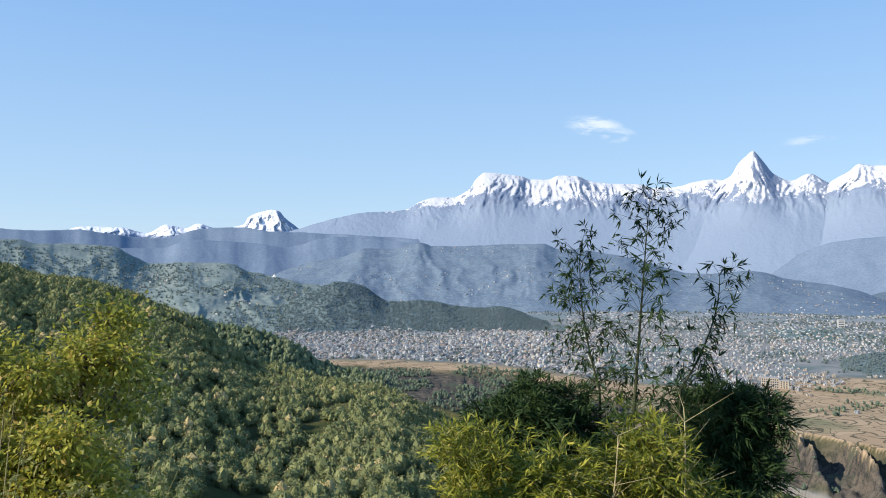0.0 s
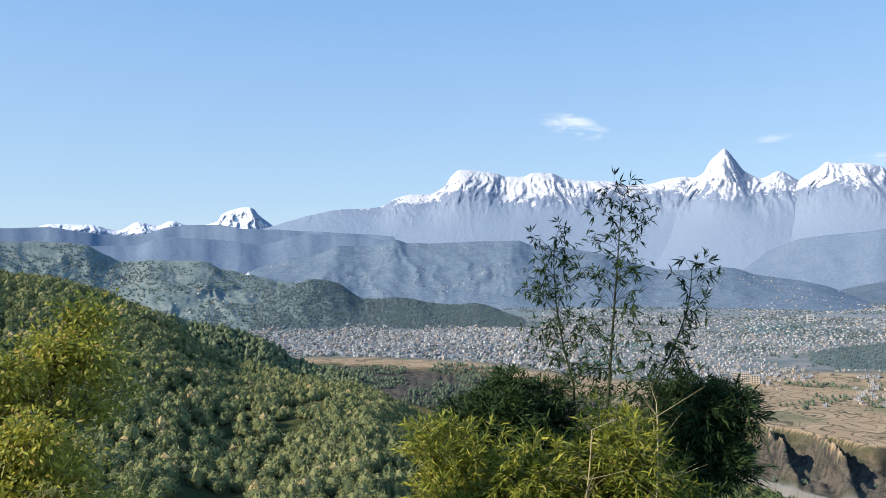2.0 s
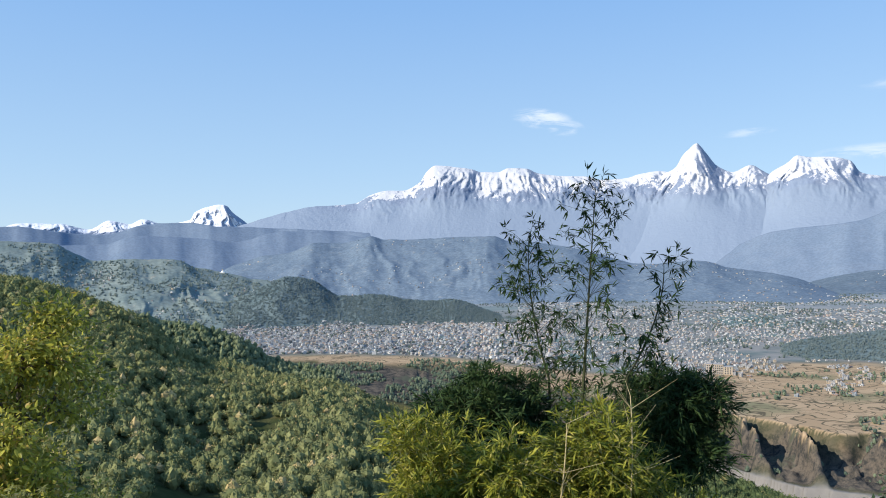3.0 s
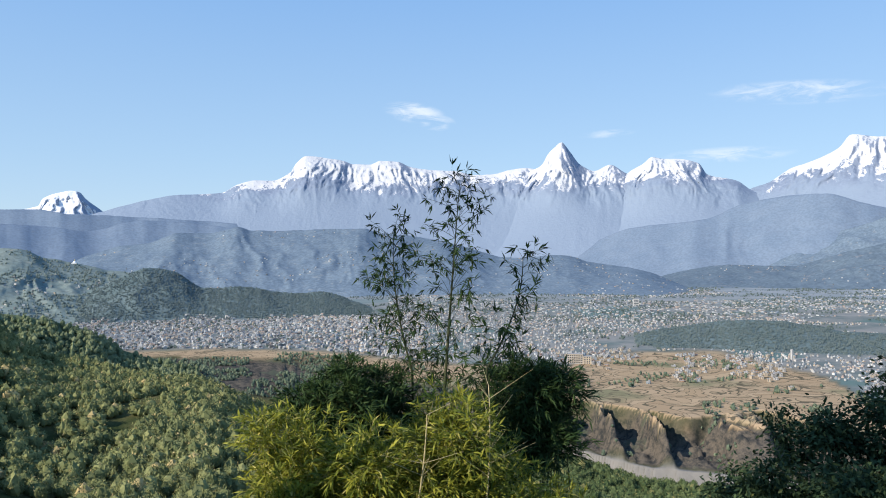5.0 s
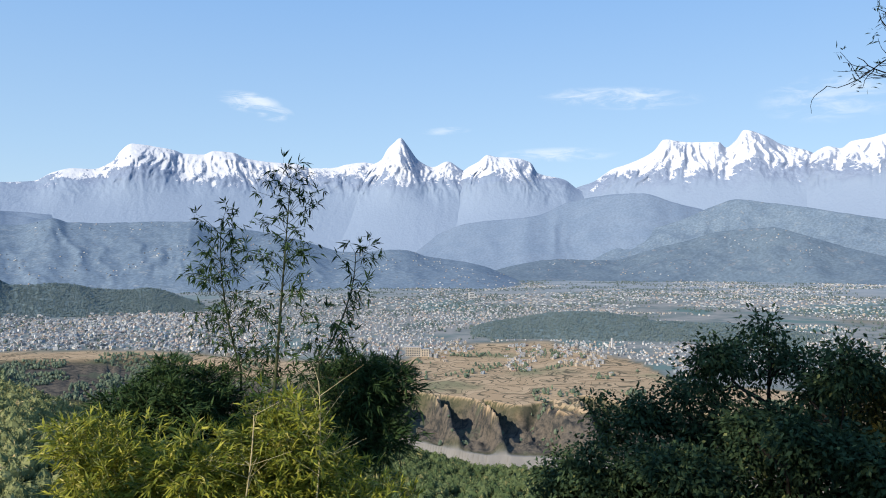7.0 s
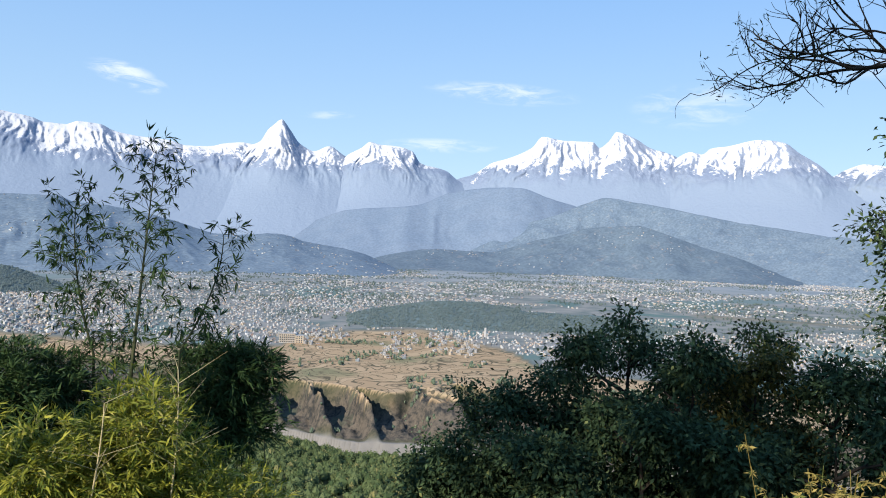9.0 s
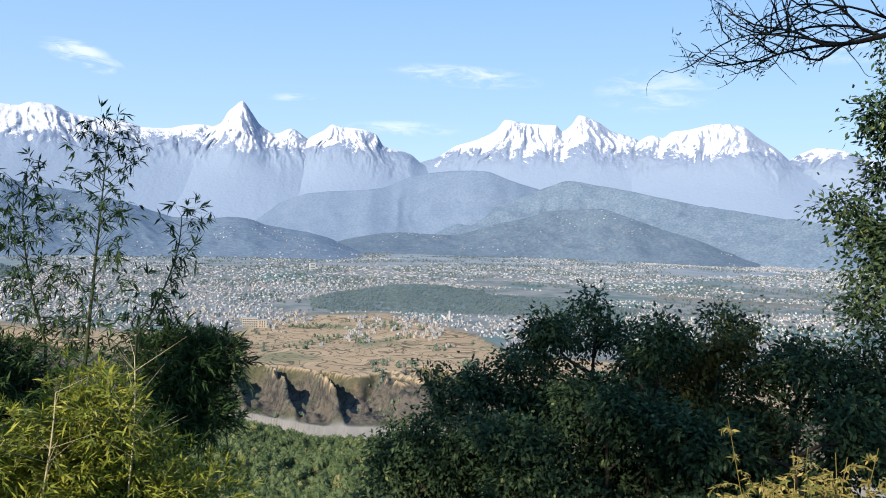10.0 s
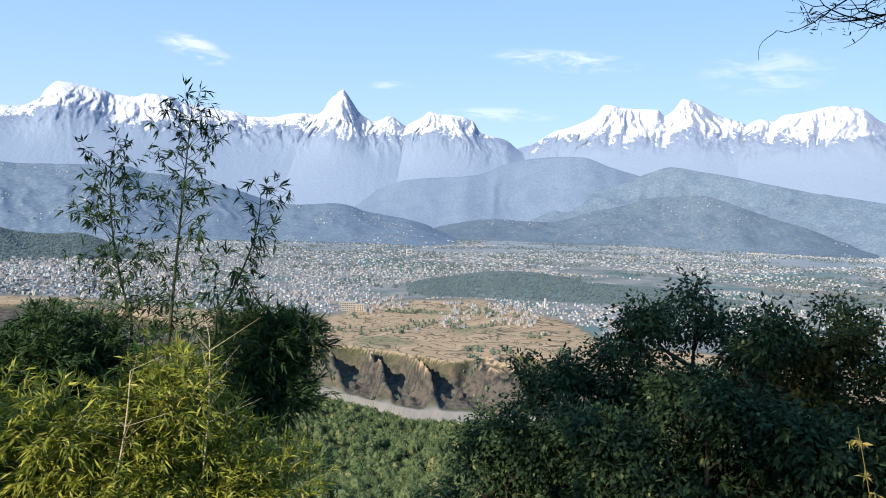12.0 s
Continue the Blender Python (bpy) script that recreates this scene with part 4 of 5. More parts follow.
# the sunlit young bamboo in front
leaf, wood = Shape(), Shape()
for az, el, d, radii, n in ((2.6, -15.0, 10.3, (0.5, 0.6, 0.75), 280), (6.0, -18.6, 10.0, (0.9, 0.8, 0.8), 420), (10.8, -16.9, 9.8, (0.75, 0.8, 0.9), 430),
                            (14.2, -15.9, 10.0, (0.75, 0.8, 0.9), 420), (17.4, -17.2, 10.2, (0.6, 0.7, 0.85), 320), (19.8, -18.5, 10.4, (0.6, 0.7, 0.7), 260),
                            (4.5, -21.5, 9.6, (1.0, 0.7, 0.7), 420), (10.5, -22.0, 9.4, (1.2, 0.7, 0.7), 480), (16.5, -22.0, 9.6, (1.0, 0.7, 0.7), 420)):
    c = spot(az, el, d)
    for sub in in_ellipsoid(9, c, np.array(radii) * 0.95, g, 0.3):
        k = np.array([1, 1, 1.1]) * g.uniform(0.2, 0.42)
        sprays(leaf, wood, in_ellipsoid(n // 5, sub, k, g, 0.4), sub - np.array([0, 0, 0.25]), g, 0.24, 8, 0.165, 0.025, 0.35)
    sprays(leaf, wood, in_ellipsoid(n // 2, c, np.array(radii) * 0.85, g, 0.2), c - np.array([0, 0, 0.5]), g, 0.3, 8, 0.15, 0.022, 0.4)
    base = foot_of(az, d)
    for _ in range(7):
        wood.tube(stem(base + g.normal(size=3) * [0.3, 0.3, 0], c + g.normal(size=3) * np.array(radii) * 0.55, 8, (0, 0, 0.3)), np.linspace(0.014, 0.003, 8), 5)
young = thing("young_bamboo", "sunlit yellow-green young bamboo thicket below the tall culms", "bamboo")
child("leaves", leaf.mesh("young_leaves", M_BAMBOO_LEAF), young, "fresh yellow-green bamboo leaves")
child("culm", wood.mesh("young_culms", M_CULM, True), young)
for a, b, d, thick in (((11.9, -19.5), (12.9, -11.9), 9.2, 0.016), ((17.3, -18.0), (17.5, -9.8), 9.6, 0.013)):
    shaft = Shape()
    pts = np.concatenate([stem(foot_of(a[0], d), spot(*a, d), 4)[:-1], stem(spot(*a, d), spot(*b, d), 10, (0.03, 0, 0))])
    shaft.tube(pts, np.linspace(thick, 0.006, len(pts)), 7)
    twigs = Shape()
    for _ in range(14):
        p = pts[g.integers(4, len(pts))]
        q = p + np.array([g.normal() * 0.25, g.normal() * 0.2, g.uniform(0.05, 0.4)])
        shaft.tube(stem(p, q, 4), np.linspace(0.004, 0.0015, 4), 4)
    child("dry_culm", shaft.mesh("dry_culm", M_DRYCULM, True), young, "bleached straw-coloured dry culm")


# ---- broadleaved trees ----
def broad_tree(label, az, d, base_el_drop, top_el, spread, seed, leaf_mat, bark, leaf_len=0.13, per_tip=34, limbs=7, group="", start=0.25, lean=(0, 0), depth=3, tip_spread=0.3, name="tree"):
    """A tree rooted on the ground at az, d, whose top shows at top_el; spread: crown radius in metres."""
    g = np.random.default_rng(seed)
    root = foot_of(az, d) if az > -90 else polar(np.float64(az), np.float64(d), np.float64(-EYE - 0.02 * d - 0.1))
    top = spot(az, top_el, d) + np.array([lean[0], lean[1], 0])
    H = top[2] - root[2]
    wood, leaf, tips = Shape(), Shape(), []
    n = 10
    bend = np.cumsum(g.normal(size=(n, 3)) * [0.05, 0.05, 0], axis=0) * H * 0.12
    line = stem(root, top - np.array([0, 0, 0.06 * H]), n) + bend
    wood.tube(line, np.linspace(0.022 * H + 0.03, 0.012, n), 8)

    def grow(p, way, L, rad, level):
        way = way / np.linalg.norm(way)
        k = 5
        pts = [p]
        for _ in range(k):
            way = way + g.normal(size=3) * 0.16 + np.array([0, 0, 0.05])
            way /= np.linalg.norm(way)
            pts.append(pts[-1] + way * L / k)
        wood.tube(pts, np.linspace(rad, rad * 0.45, k + 1), 5 if level < 2 else 4)
        if level >= depth:
            tips.append(pts[-1])
            tips.append(pts[-3])
            return
        for _ in range(g.integers(3, 5)):
            q = pts[g.integers(2, k + 1)]
            grow(q, way * 0.8 + g.normal(size=3) * 0.65, L * g.uniform(0.5, 0.72), rad * 0.5, level + 1)
    for i in range(limbs):
        u = start + (0.97 - start) * (i + g.random()) / limbs
        p = np.array([np.interp(u, np.linspace(0, 1, n), line[:, j]) for j in range(3)])
        a = i * 2.4 + g.uniform(-0.5, 0.5)
        reach = spread * (0.62 + 0.5 * math.sin(math.pi * min(1, (u - start) / (1 - start) * 0.85 + 0.12)))
        grow(p, np.array([math.cos(a), math.sin(a), g.uniform(0.25, 0.8)]), reach * 0.62, 0.006 * H + 0.012, 1)
    tips.append(line[-1])
    tips_np = np.array(tips)
    at = np.repeat(tips_np, per_tip, axis=0)
    off = g.normal(size=at.shape) * tip_spread * np.array([1, 1, 0.75])
    at = at + off
    way = off / (np.linalg.norm(off, axis=1)[:, None] + 1e-6) + g.normal(size=at.shape) * 0.6 + np.array([0, 0, -0.25])
    leaf.leaves(at, way, g.uniform(0.6, 1.2, len(at)) * leaf_len, g.uniform(0.35, 0.5, len(at)) * leaf_len, g)
    ob = thing(name, label, "tree", group)
    child("trunk", wood.mesh("trunk", bark, True), ob, "branching trunk and limbs")
    child("crown", leaf.mesh("crown", leaf_mat), ob, "loose leafy crown")
    return ob


DARK = "dark trees below the lookout"
for label, az, d, top_el, spread, seed, mat, tips in (
        ("dark green broadleaved tree with an open crown", 49.3, 24.0, -4.9, 2.6, 401, M_BROAD, 30),
        ("dark green tree with a dense rounded crown", 45.3, 23.0, -7.2, 2.3, 402, M_BROAD, 36),
        ("smaller dark tree at the edge of the group", 40.3, 23.5, -10.6, 2.1, 403, M_BROAD, 30),
        ("low dark tree half hidden by its neighbours", 53.0, 22.0, -7.6, 2.0, 404, M_BROAD, 36),
        ("dark tree with a flat layered top", 56.6, 26.0, -4.9, 2.4, 405, M_BROAD, 30),
        ("tree with yellowing leaves among dark neighbours", 57.0, 22.5, -6.6, 1.7, 406, M_YELLOWING, 36),
        ("dark leafy tree beside the tall tree", 61.8, 23.0, -5.2, 2.2, 407, M_BROAD, 34),
        ("dark bushy tree low on the slope", 36.5, 22.0, -15.3, 1.8, 408, M_BROAD, 34),
        ("dark bushy tree filling the group's middle", 50.5, 20.5, -11.5, 2.2, 409, M_BROAD, 40),
        ("dark bushy tree in front of the group", 56.5, 20.0, -12.0, 2.2, 410, M_BROAD, 40),
        ("dark bushy tree under the tall tree", 62.5, 19.5, -11.0, 2.2, 411, M_BROAD, 40),
        ("dark bushy tree in front of the group", 44.0, 20.5, -13.5, 2.0, 412, M_BROAD, 40)):
    broad_tree(label, az, d, 0, top_el, spread, seed, mat, M_DARKBARK, 0.19, tips + 30, 8, DARK, tip_spread=0.25)
broad_tree("tall dark tree with a ragged leafy outline", 72.2, 24.0, 0, 12.5, 3.1, 421, M_BROAD, M_DARKBARK, 0.2, 100, 28, DARK, 0.25)
# unseen tall trees added beside the lookout; their high crowns shade the slope
for az, d, top_el, seed in ((-53.0, 13.8, 49.0, 441), (-67.0, 10.8, 56.0, 442), (-84.0, 9.2, 62.0, 443), (-104.0, 10.8, 57.0, 444)):
    broad_tree("tall unseen shade tree with a high spreading crown beside the lookout", az, d, 0, top_el, 4.3, seed, M_BROAD, M_DARKBARK, 0.36, 15, 12, "shade trees", 0.64, tip_spread=0.5)
broad_tree("sunlit young tree with yellow-green leaves", -25.2, 11.5, 0, -3.0, 1.2, 431, M_LEFT_LEAF, M_TRUNK, 0.1, 58, 12, "", 0.3, tip_spread=0.16)
broad_tree("sunlit bushy tree with yellow-green leaves", -30.6, 11.0, 0, -2.6, 1.0, 432, M_LEFT_LEAF, M_TRUNK, 0.1, 58, 10, "", 0.3, tip_spread=0.16)

# ---- the tree whose bare bough hangs into the view ----
g = np.random.default_rng(57)
bough_tree = thing("tree", "tree with a long twiggy bough hanging over the view", "tree")
wood, leaf = Shape(), Shape()
root = foot_of(86.0, 12.5)
head = spot(82.0, 20.0, 12.8)
wood.tube(stem(root, head, 12, (0.3, 0.2, 0)), np.linspace(0.2, 0.1, 12), 10)
child("trunk", wood.mesh("trunk", M_DARKBARK, True), bough_tree)
wood = Shape()


def twig(p, way, L, rad, level):
    pts, w = [np.asarray(p)], np.asarray(way, dtype=float)
    k = 7
    for j in range(k):
        w = w / np.linalg.norm(w) + g.normal(size=3) * 0.20 + np.array([0, 0, 0.10 if j > 3 else -0.02])
        w /= np.linalg.norm(w)
        pts.append(pts[-1] + w * L / k)
    wood.tube(pts, np.linspace(rad, rad * 0.4, k + 1), 5)
    if level < 3:
        for _ in range(5 if level < 2 else 4):
            j = g.integers(2, k + 1)
            turn = w * 0.9 + g.normal(size=3) * np.array([0.5, 0.5, 0.7])
            twig(pts[j], turn, L * g.uniform(0.4, 0.65), rad * 0.55, level + 1)
    elif g.random() < 0.30:
        q = pts[-1]
        m = 7
        leaf.leaves(np.repeat([q], m, axis=0) + g.normal(size=(m, 3)) * 0.04, g.normal(size=(m, 3)) + np.array([0, 0, -0.3]), g.uniform(0.05, 0.11, m), g.uniform(0.012, 0.022, m), g)


a0, a1, a2, a3 = spot(79, 13.8, 10.4), spot(72, 11.2, 9.3), spot(67.0, 12.2, 9.1), spot(63.0, 11.6, 9.0)
limb = np.concatenate([stem(head, a0, 6, (0, 0, 0.15))[:-1], stem(a0, a1, 6)[:-1], stem(a1, a2, 5, (0, 0, 0.05))[:-1], stem(a2, a3, 5, (0, 0, -0.03))])
wood.tube(limb, np.linspace(0.07, 0.02, len(limb)), 7)
for (az, el), (az2, el2), L in (((66, 12.6), (58.5, 13.6), 1.2), ((64, 12.8), (57, 15.5), 1.3), ((61.5, 12.1), (53.5, 12.9), 1.15), ((61, 12.1), (55, 12.0), 1.0), ((62, 12.3), (58.8, 9.4), 0.6),
                             ((68, 12.4), (62, 17), 1.2), ((70, 12.0), (67, 11.6), 0.5), ((64, 13.0), (55, 17.0), 1.5), ((60, 14.2), (52.5, 15.6), 1.0)):
    p, q = spot(az + 2, el + 0.2, 9.1), spot(az2 + 2, el2 + (0.2 if az2 < 56 else -0.5), 9.0)
    p = limb[np.argmin(np.linalg.norm(limb - p, axis=1))]
    twig(p, q - p, L * 1.05, 0.016, 1)
bough = child("bough", wood.mesh("bough", M_DARKBARK, True), bough_tree, "dark nearly leafless twiggy bough")
child("leaves", leaf.mesh("bough_leaves", M_BROAD), bough, "sparse small leaves")
leaf = Shape()
tufts(leaf, in_ellipsoid(500, spot(84, 26, 13.0), (2.2, 2.2, 1.6), g, 0.2), g, 10, 0.2, 0.07)
child("crown", leaf.mesh("crown", M_BROAD), bough_tree, "leafy crown")


# ---- weeds at the lookout's edge ----
def weeds(name, label, az0, az1, d0, d1, count, tall, mat, seed, plumes=12):
    """Upright stalks with feathery drooping plumes."""
    g = np.random.default_rng(seed)
    leaf, wood = Shape(), Shape()
    for _ in range(count):
        p = foot_of(g.uniform(az0, az1), g.uniform(d0, d1))
        L = tall * g.uniform(0.72, 1.0)
        lean = g.normal(size=2) * 0.13 * L
        line = stem(p, p + np.array([lean[0], lean[1], L]), 9)
        line[:, 0] += np.linspace(0, 1, 9) ** 3 * lean[0] * 0.8
        line[:, 2] -= np.linspace(0, 1, 9) ** 4 * abs(lean[0]) * 0.6
        wood.tube(line, np.linspace(0.006, 0.002, 9), 4)
        for _ in range(plumes):
            t = g.uniform(0.5, 1.0)
            q = np.array([np.interp(t, np.linspace(0, 1, 9), line[:, i]) for i in range(3)])
            a, l = g.uniform(0, 2 * np.pi), g.uniform(0.08, 0.26) * (1.25 - 0.6 * t)
            u = np.linspace(0, 1, 6)[:, None]
            arm = q + np.array([math.cos(a), math.sin(a), 0.7]) * l * u - np.array([0, 0, 1.0]) * l * 0.9 * u ** 2
            wood.tube(arm, np.linspace(0.0022, 0.0008, 6), 3)
            k = 20
            s = g.uniform(0.1, 1, k)
            at = np.stack([np.interp(s, u[:, 0], arm[:, i]) for i in range(3)], 1)
            way = g.normal(size=(k, 3)) * [1, 1, 0.6] - np.array([0, 0, 0.35])
            leaf.leaves(at, way, g.uniform(0.02, 0.055, k), g.uniform(0.009, 0.018, k), g)
    ob = thing(name, label, "weeds")
    child("stalks", wood.mesh("stalks", mat, True), ob)
    child("leaves", leaf.mesh("weed_leaves", mat), ob)


broad_tree("low sunlit bush with yellow-green leaves", -28.2, 10.2, 0, -8.5, 0.9, 433, M_LEFT_LEAF, M_TRUNK, 0.1, 50, 9, "", 0.3, tip_spread=0.16, name="bush")


weeds("weeds", "pale feathery green weeds at the edge of the slope", -34, -23.5, 5.5, 7.0, 70, 2.4, M_WEED, 71)
weeds("weeds", "dry yellow flowering weeds at the edge of the slope", 61, 76, 4.8, 6.2, 260, 1.9, M_DRYWEED, 72)
weeds("weeds", "pale green weeds with upright tips", 31, 52, 5.2, 6.0, 26, 1.25, M_WEED, 73)

stalk = thing("grass_stalk", "tall bleached dry grass stalk with drooping head", "grass")
shaft = Shape()
for top_az, top_el in ((-29.3, -8.4), (-29.9, -9.2), (-28.7, -10.5)):
    shaft.tube(stem(foot_of(-30.2, 6.5), spot(top_az, top_el, 6.5), 9, (-0.05, 0, 0.1)), np.linspace(0.007, 0.002, 9), 5)
child("stem", shaft.mesh("stem", M_DRYCULM, True), stalk)
plume = Shape()
g = np.random.default_rng(88)
for top_az, top_el in ((-29.3, -8.4), (-29.9, -9.2), (-28.7, -10.5)):
    at = spot(top_az, top_el, 6.5) + g.normal(size=(60, 3)) * [0.02, 0.02, 0.07] - np.array([0, 0, 0.08])
    plume.leaves(at, g.normal(size=(60, 3)) * 0.5 - np.array([0, 0, 0.8]), g.uniform(0.03, 0.07, 60), g.uniform(0.004, 0.008, 60), g)
tagged(child("seed_head", plume.mesh("seed_head", M_DRYWEED), stalk, "straw-coloured seed head"), kind="stuff")


# ---- buildings that stand out ----
def block(w, d, h, bevel=0.0, at=(0, 0, 0)):
    bm = bmesh.new()
    bmesh.ops.create_cube(bm, size=1.0)
    for v in bm.verts:
        v.co = Vector((v.co.x * w + at[0], v.co.y * d + at[1], (v.co.z + 0.5) * h + at[2]))
    if bevel:
        bmesh.ops.bevel(bm, geom=bm.edges[:], offset=bevel, segments=1, affect="EDGES")
    return bm


def part(name, bm, mat, parent, label=""):
    me = bpy.data.meshes.new(name)
    bm.to_mesh(me)
    bm.free()
    me.materials.append(mat)
    return child(name, me, parent, label)


def plaster(name, a, b):
    return material(name, two_tone(a, b, 0.6, 0.3, 0.7, 0.3, 4.0), 0.85)


M_WALLS = [plaster("white_plaster", (0.52, 0.51, 0.49), (0.42, 0.41, 0.40)), plaster("cream_plaster", (0.47, 0.40, 0.31), (0.40, 0.34, 0.27)), plaster("brick_wall", (0.36, 0.22, 0.15), (0.30, 0.2, 0.15)),
           plaster("blue_plaster", (0.30, 0.34, 0.37), (0.27, 0.30, 0.33)), plaster("grey_concrete", (0.40, 0.39, 0.38), (0.33, 0.32, 0.31))]
M_ROOF = plaster("concrete_roof", (0.40, 0.39, 0.38), (0.30, 0.30, 0.30))
M_TANK = plaster("black_tank", (0.04, 0.04, 0.045), (0.06, 0.06, 0.06))
M_PANE = material("window_glass", two_tone((0.03, 0.045, 0.06), (0.05, 0.07, 0.09), 0.5), 0.15, sheen=0.5)
WALL_WORDS = ("white-plastered", "cream-painted", "brown brick", "pale blue", "grey concrete")

HOMES = "houses round the dry fields"


def home(kind, storeys, w, d):
    h = 1.0 * storeys
    ob = thing("house", f"{WALL_WORDS[kind]} {('one', 'two', 'three', 'four')[storeys - 1]}-storey flat-roofed house among the fields", "house", HOMES)
    part("wall", block(w, d, h + 0.8, 0, (0, 0, -0.8)), M_WALLS[kind], ob)
    part("roof", block(w + 0.4, d + 0.4, 0.22, 0.04, (0, 0, h + 0.004)), M_ROOF, ob, "flat concrete roof slab")
    part("stair_tower", block(w * 0.36, d * 0.4, 0.7, 0.03, (w * 0.22, d * 0.18, h + 0.226)), M_WALLS[kind], ob)
    part("water_tank", block(0.5, 0.5, 0.55, 0.12, (-w * 0.25, d * 0.2, h + 0.226)), M_TANK, ob, "black rooftop water tank")
    for s in range(storeys):
        for x in (-0.25, 0.25):
            part("window", block(w * 0.22, 0.08, 0.5, 0, (x * w, -d / 2 - 0.02, s * 1.0 + 0.25)), M_PANE, ob)
    return ob


g = np.random.default_rng(77)
protos = [home(0, 2, 3.6, 3.2), home(1, 3, 3.2, 3.4), home(2, 1, 4.0, 3.0), home(3, 2, 3.2, 3.0), home(4, 3, 3.0, 3.0), home(0, 1, 4.4, 3.2), home(1, 2, 3.8, 3.2)]
sites = []
az, r = scatter(6000, 19, 47, 730, 1010)
z, cover = ground_height(az, r)
dens = fbm(az / 2.4, r / 70, 97, 3)
for a, b, c, f, dn in zip(az, r, z, cover["field"] + cover["town"], dens):
    if f < 0.9 or dn < 0.16 or len(sites) >= 290 or (a > 27 and b > 985):
        continue
    p = polar(a, b, c)
    if all((p[0] - q[0]) ** 2 + (p[1] - q[1]) ** 2 > 5.6 ** 2 for q in sites):
        sites.append(p)
for i, p in enumerate(sites):
    m = Matrix.Translation(Vector(p)) @ pose(0, 0, 0, 0, 0, float(g.uniform(-50, 10)))
    if i < len(protos):
        protos[i].matrix_basis = m
    else:
        copy_thing(protos[int(g.integers(0, len(protos)))], m)


def stand(ob, az, r, turn=0.0):
    ob.matrix_basis = Matrix.Translation(Vector(polar(np.float64(az), np.float64(r), ground_at(az, r)))) @ pose(0, 0, 0, 0, 0, turn)


# the large pale building by the fields
hall = thing("apartment_building", "large cream five-storey building with rows of windows", "building")
part("wall", block(17, 7, 11.5, 0.05, (-4, 0, -1.5)), M_WALLS[1], hall)
part("side_wing", block(9, 8, 9.5, 0.05, (9.2, 0.5, -1.5)), M_WALLS[1], hall, "orange-cream side wing")
part("roof", block(17.6, 7.6, 0.4, 0.05, (-4, 0, 10.004)), M_ROOF, hall)
part("roof", block(9.6, 8.6, 0.4, 0.05, (9.2, 0.5, 8.004)), M_ROOF, hall)
for s in range(4):
    for i in range(8):
        part("window", block(1.2, 0.1, 1.3, 0, (-11.2 + i * 2.05, -3.53, 0.6 + s * 2.4)), M_PANE, hall)
    for i in range(3):
        part("window", block(1.2, 0.1, 1.2, 0, (6.6 + i * 2.5, -3.53, 0.4 + s * 1.95)), M_PANE, hall)
    part("balcony", block(16.6, 0.6, 0.25, 0.02, (-4, -3.82, 0.05 + s * 2.4)), M_WALLS[0], hall)
stand(hall, 23.5, 850, -30)

factory = thing("factory", "white tower with a long low white shed", "building")
part("tower", block(2.2, 2.2, 14, 0.1, (0, 0, -1)), M_WALLS[0], factory, "slender white tower")
part("shed", block(20, 3, 2.6, 0.1, (11, -3, -0.5)), M_WALLS[0], factory, "long white shed")
part("shed_roof", block(20.6, 3.6, 0.3, 0.05, (11, -3, 2.104)), M_ROOF, factory)
stand(factory, 38.0, 930, 12)

office = thing("office_building", "cream multi-storey office building at the town's edge", "building")
part("wall", block(13, 6, 8, 0.05, (0, 0, -1)), M_WALLS[1], office)
part("roof", block(13.5, 6.5, 0.4, 0.05, (0, 0, 7.004)), M_ROOF, office)
for s in range(3):
    for i in range(5):
        part("window", block(1.4, 0.1, 1.2, 0, (-5 + i * 2.5, -3.03, 0.8 + s * 2.1)), M_PANE, office)
stand(office, 45.0, 945, -20)

tower = thing("tower_block", "tall white tower block in the town", "building")
part("wall", block(13, 12, 17, 0.1, (0, 0, -1)), M_WALLS[0], tower)
part("roof", block(13.6, 12.6, 0.6, 0.1, (0, 0, 16.004)), M_ROOF, tower)
for s in range(4):
    part("window", block(10, 0.2, 1.6, 0, (0, -6.05, 1.5 + s * 3.7)), M_PANE, tower)
stand(tower, 27.6, 1800, -20)

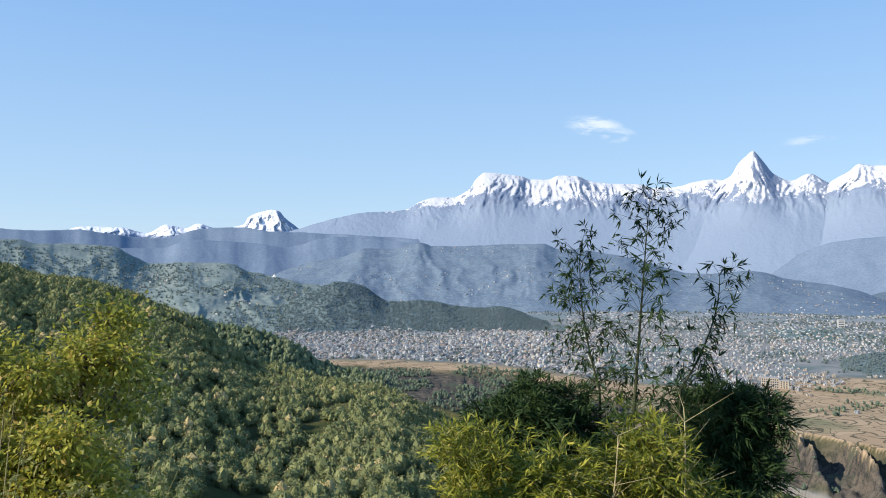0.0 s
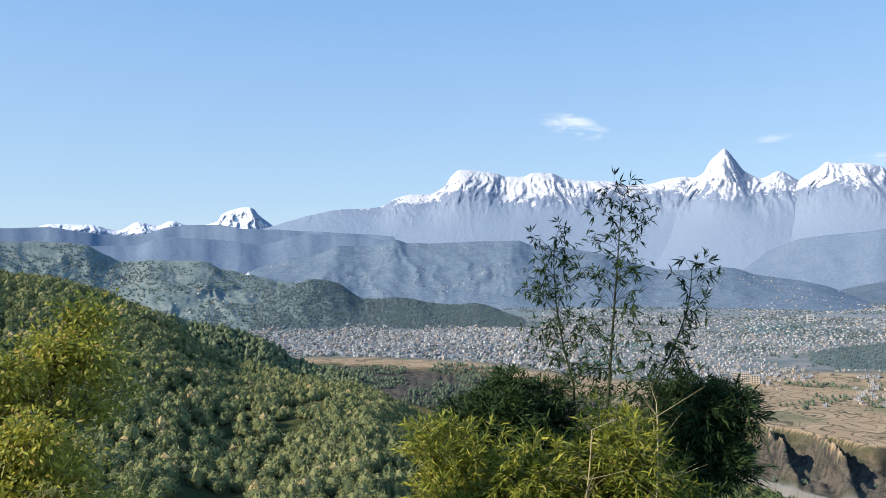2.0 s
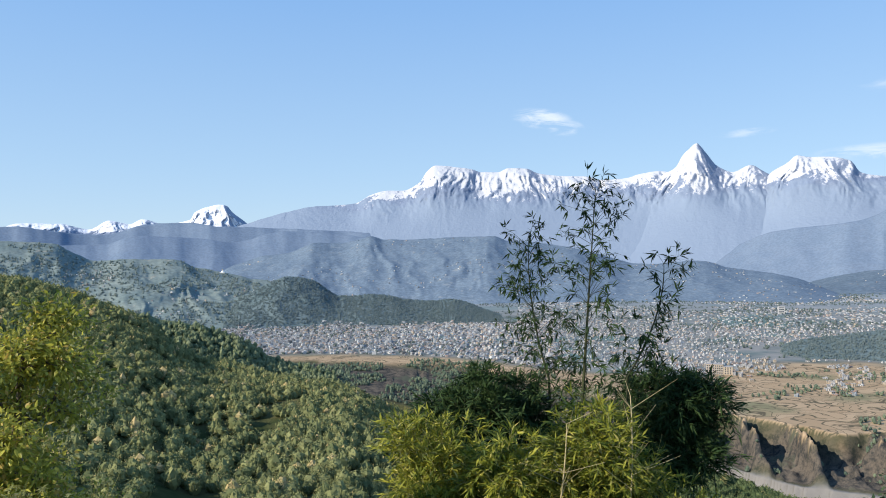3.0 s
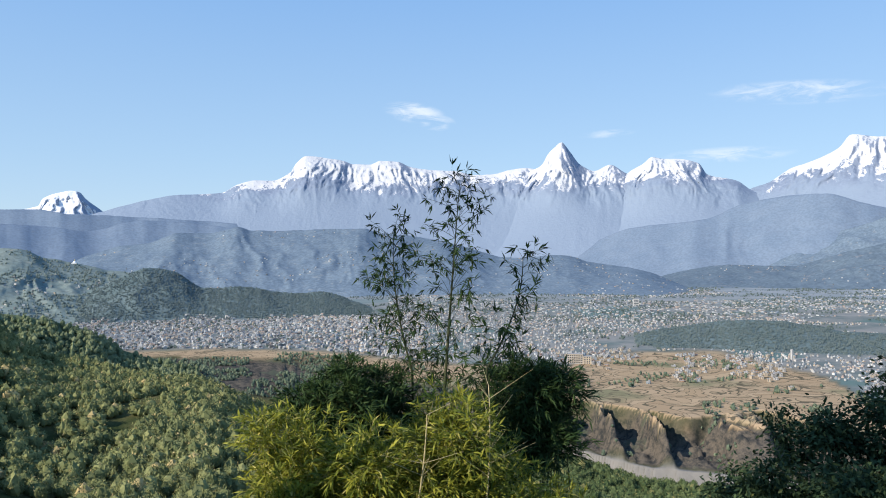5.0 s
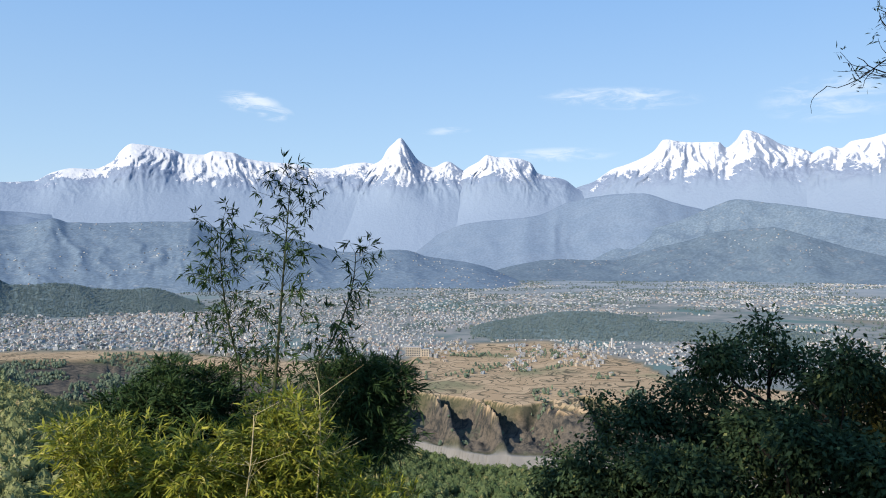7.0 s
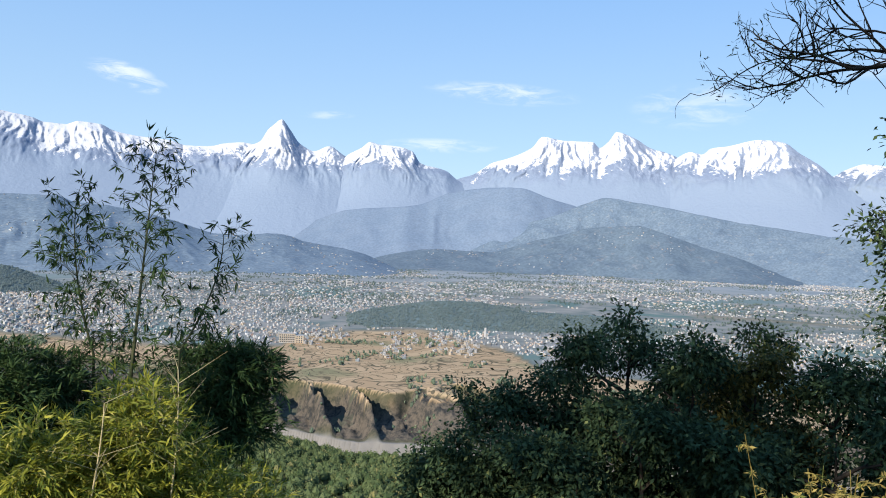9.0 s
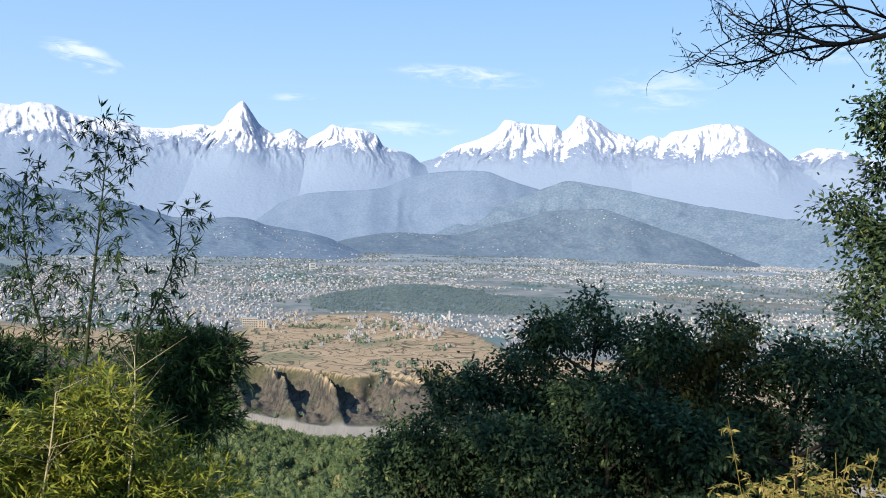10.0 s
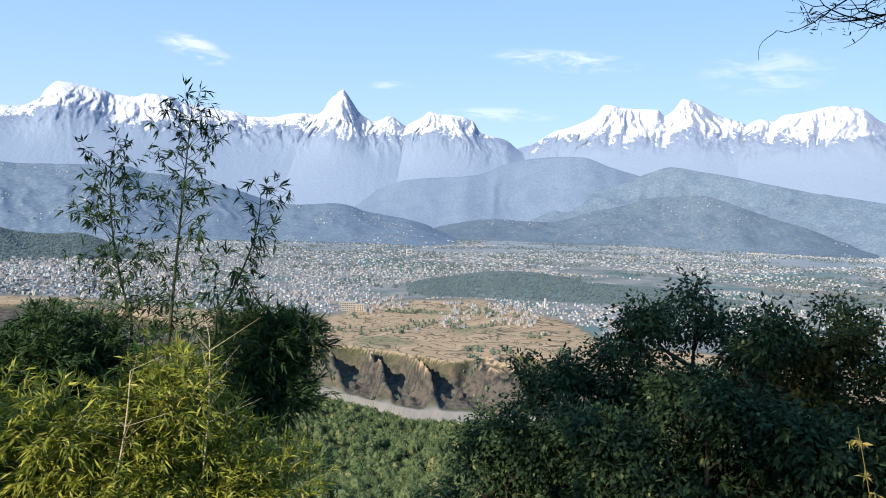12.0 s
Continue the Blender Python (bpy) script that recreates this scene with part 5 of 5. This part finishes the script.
# ---- houses and the pagoda on the hills ----
def hill_houses(label, pts, count, lo, hi, size, seed, cut=0.0, az_lo=-90, az_hi=90):
    g = np.random.default_rng(seed)
    rows, cols = pts.shape[:2]
    i, j = g.integers(int(rows * lo), int(rows * hi), count * 6), g.integers(1, cols - 1, count * 6)
    p = pts[i, j] + g.normal(size=(count * 6, 3)) * [2, 2, 0]
    az = np.degrees(np.arctan2(p[:, 0], p[:, 1]))
    keep = (fbm(p[:, 0] / 110, p[:, 1] / 110, seed, 3) > cut) & (az > az_lo) & (az < az_hi)
    p = p[keep][:count]
    n = len(p)
    boxes("hill_houses", label, p, g.uniform(0.7, 1.6, n) * size, g.uniform(0.7, 1.4, n) * size, g.uniform(0.5, 0.9, n) * size, g.uniform(-0.6, 0.6, n), M_TOWN, False)


VILLAGE, WOODED, LONG, FRONT = SLOPES[14], SLOPES[15], SLOPES[9], SLOPES[13]
hill_houses("scattered white village houses on the terraced hill", VILLAGE, 640, 0.02, 0.95, 3.0, 501, 0.16)
hill_houses("white houses at the wooded hill's foot", WOODED, 160, 0.0, 0.14, 3.4, 503, -0.2)
hill_houses("white specks of villages on the long ridge", LONG, 420, 0.05, 0.99, 3.2, 504, 0.2)
hill_houses("white houses on the hill beyond the town", FRONT, 120, 0.03, 0.99, 3.0, 505, 0.1)

col = int(np.argmin(np.abs(np.degrees(np.arctan2(VILLAGE[-1, :, 0], VILLAGE[-1, :, 1])) + 12.5)))
pagoda = thing("pagoda", "small white hilltop pagoda with a pointed dome", "pagoda")
M_WHITE = plaster("whitewash", (0.82, 0.82, 0.8), (0.74, 0.74, 0.72))
part("base", block(13, 13, 4, 0.2, (0, 0, -1.5)), M_WHITE, pagoda)
bm = bmesh.new()
bmesh.ops.create_uvsphere(bm, u_segments=20, v_segments=10, radius=4.4)
for v in bm.verts:
    v.co.z = max(v.co.z, 0) * 1.05 + 2.5
part("dome", bm, M_WHITE, pagoda)
bm = bmesh.new()
bmesh.ops.create_cone(bm, cap_ends=True, segments=12, radius1=1.3, radius2=0.15, depth=4.5)
for v in bm.verts:
    v.co.z += 9.2
part("spire", bm, plaster("gilt_spire", (0.6, 0.5, 0.25), (0.5, 0.4, 0.2)), pagoda, "pale gilt spire")
pagoda.matrix_basis = Matrix.Translation(Vector(VILLAGE[-2, col]))
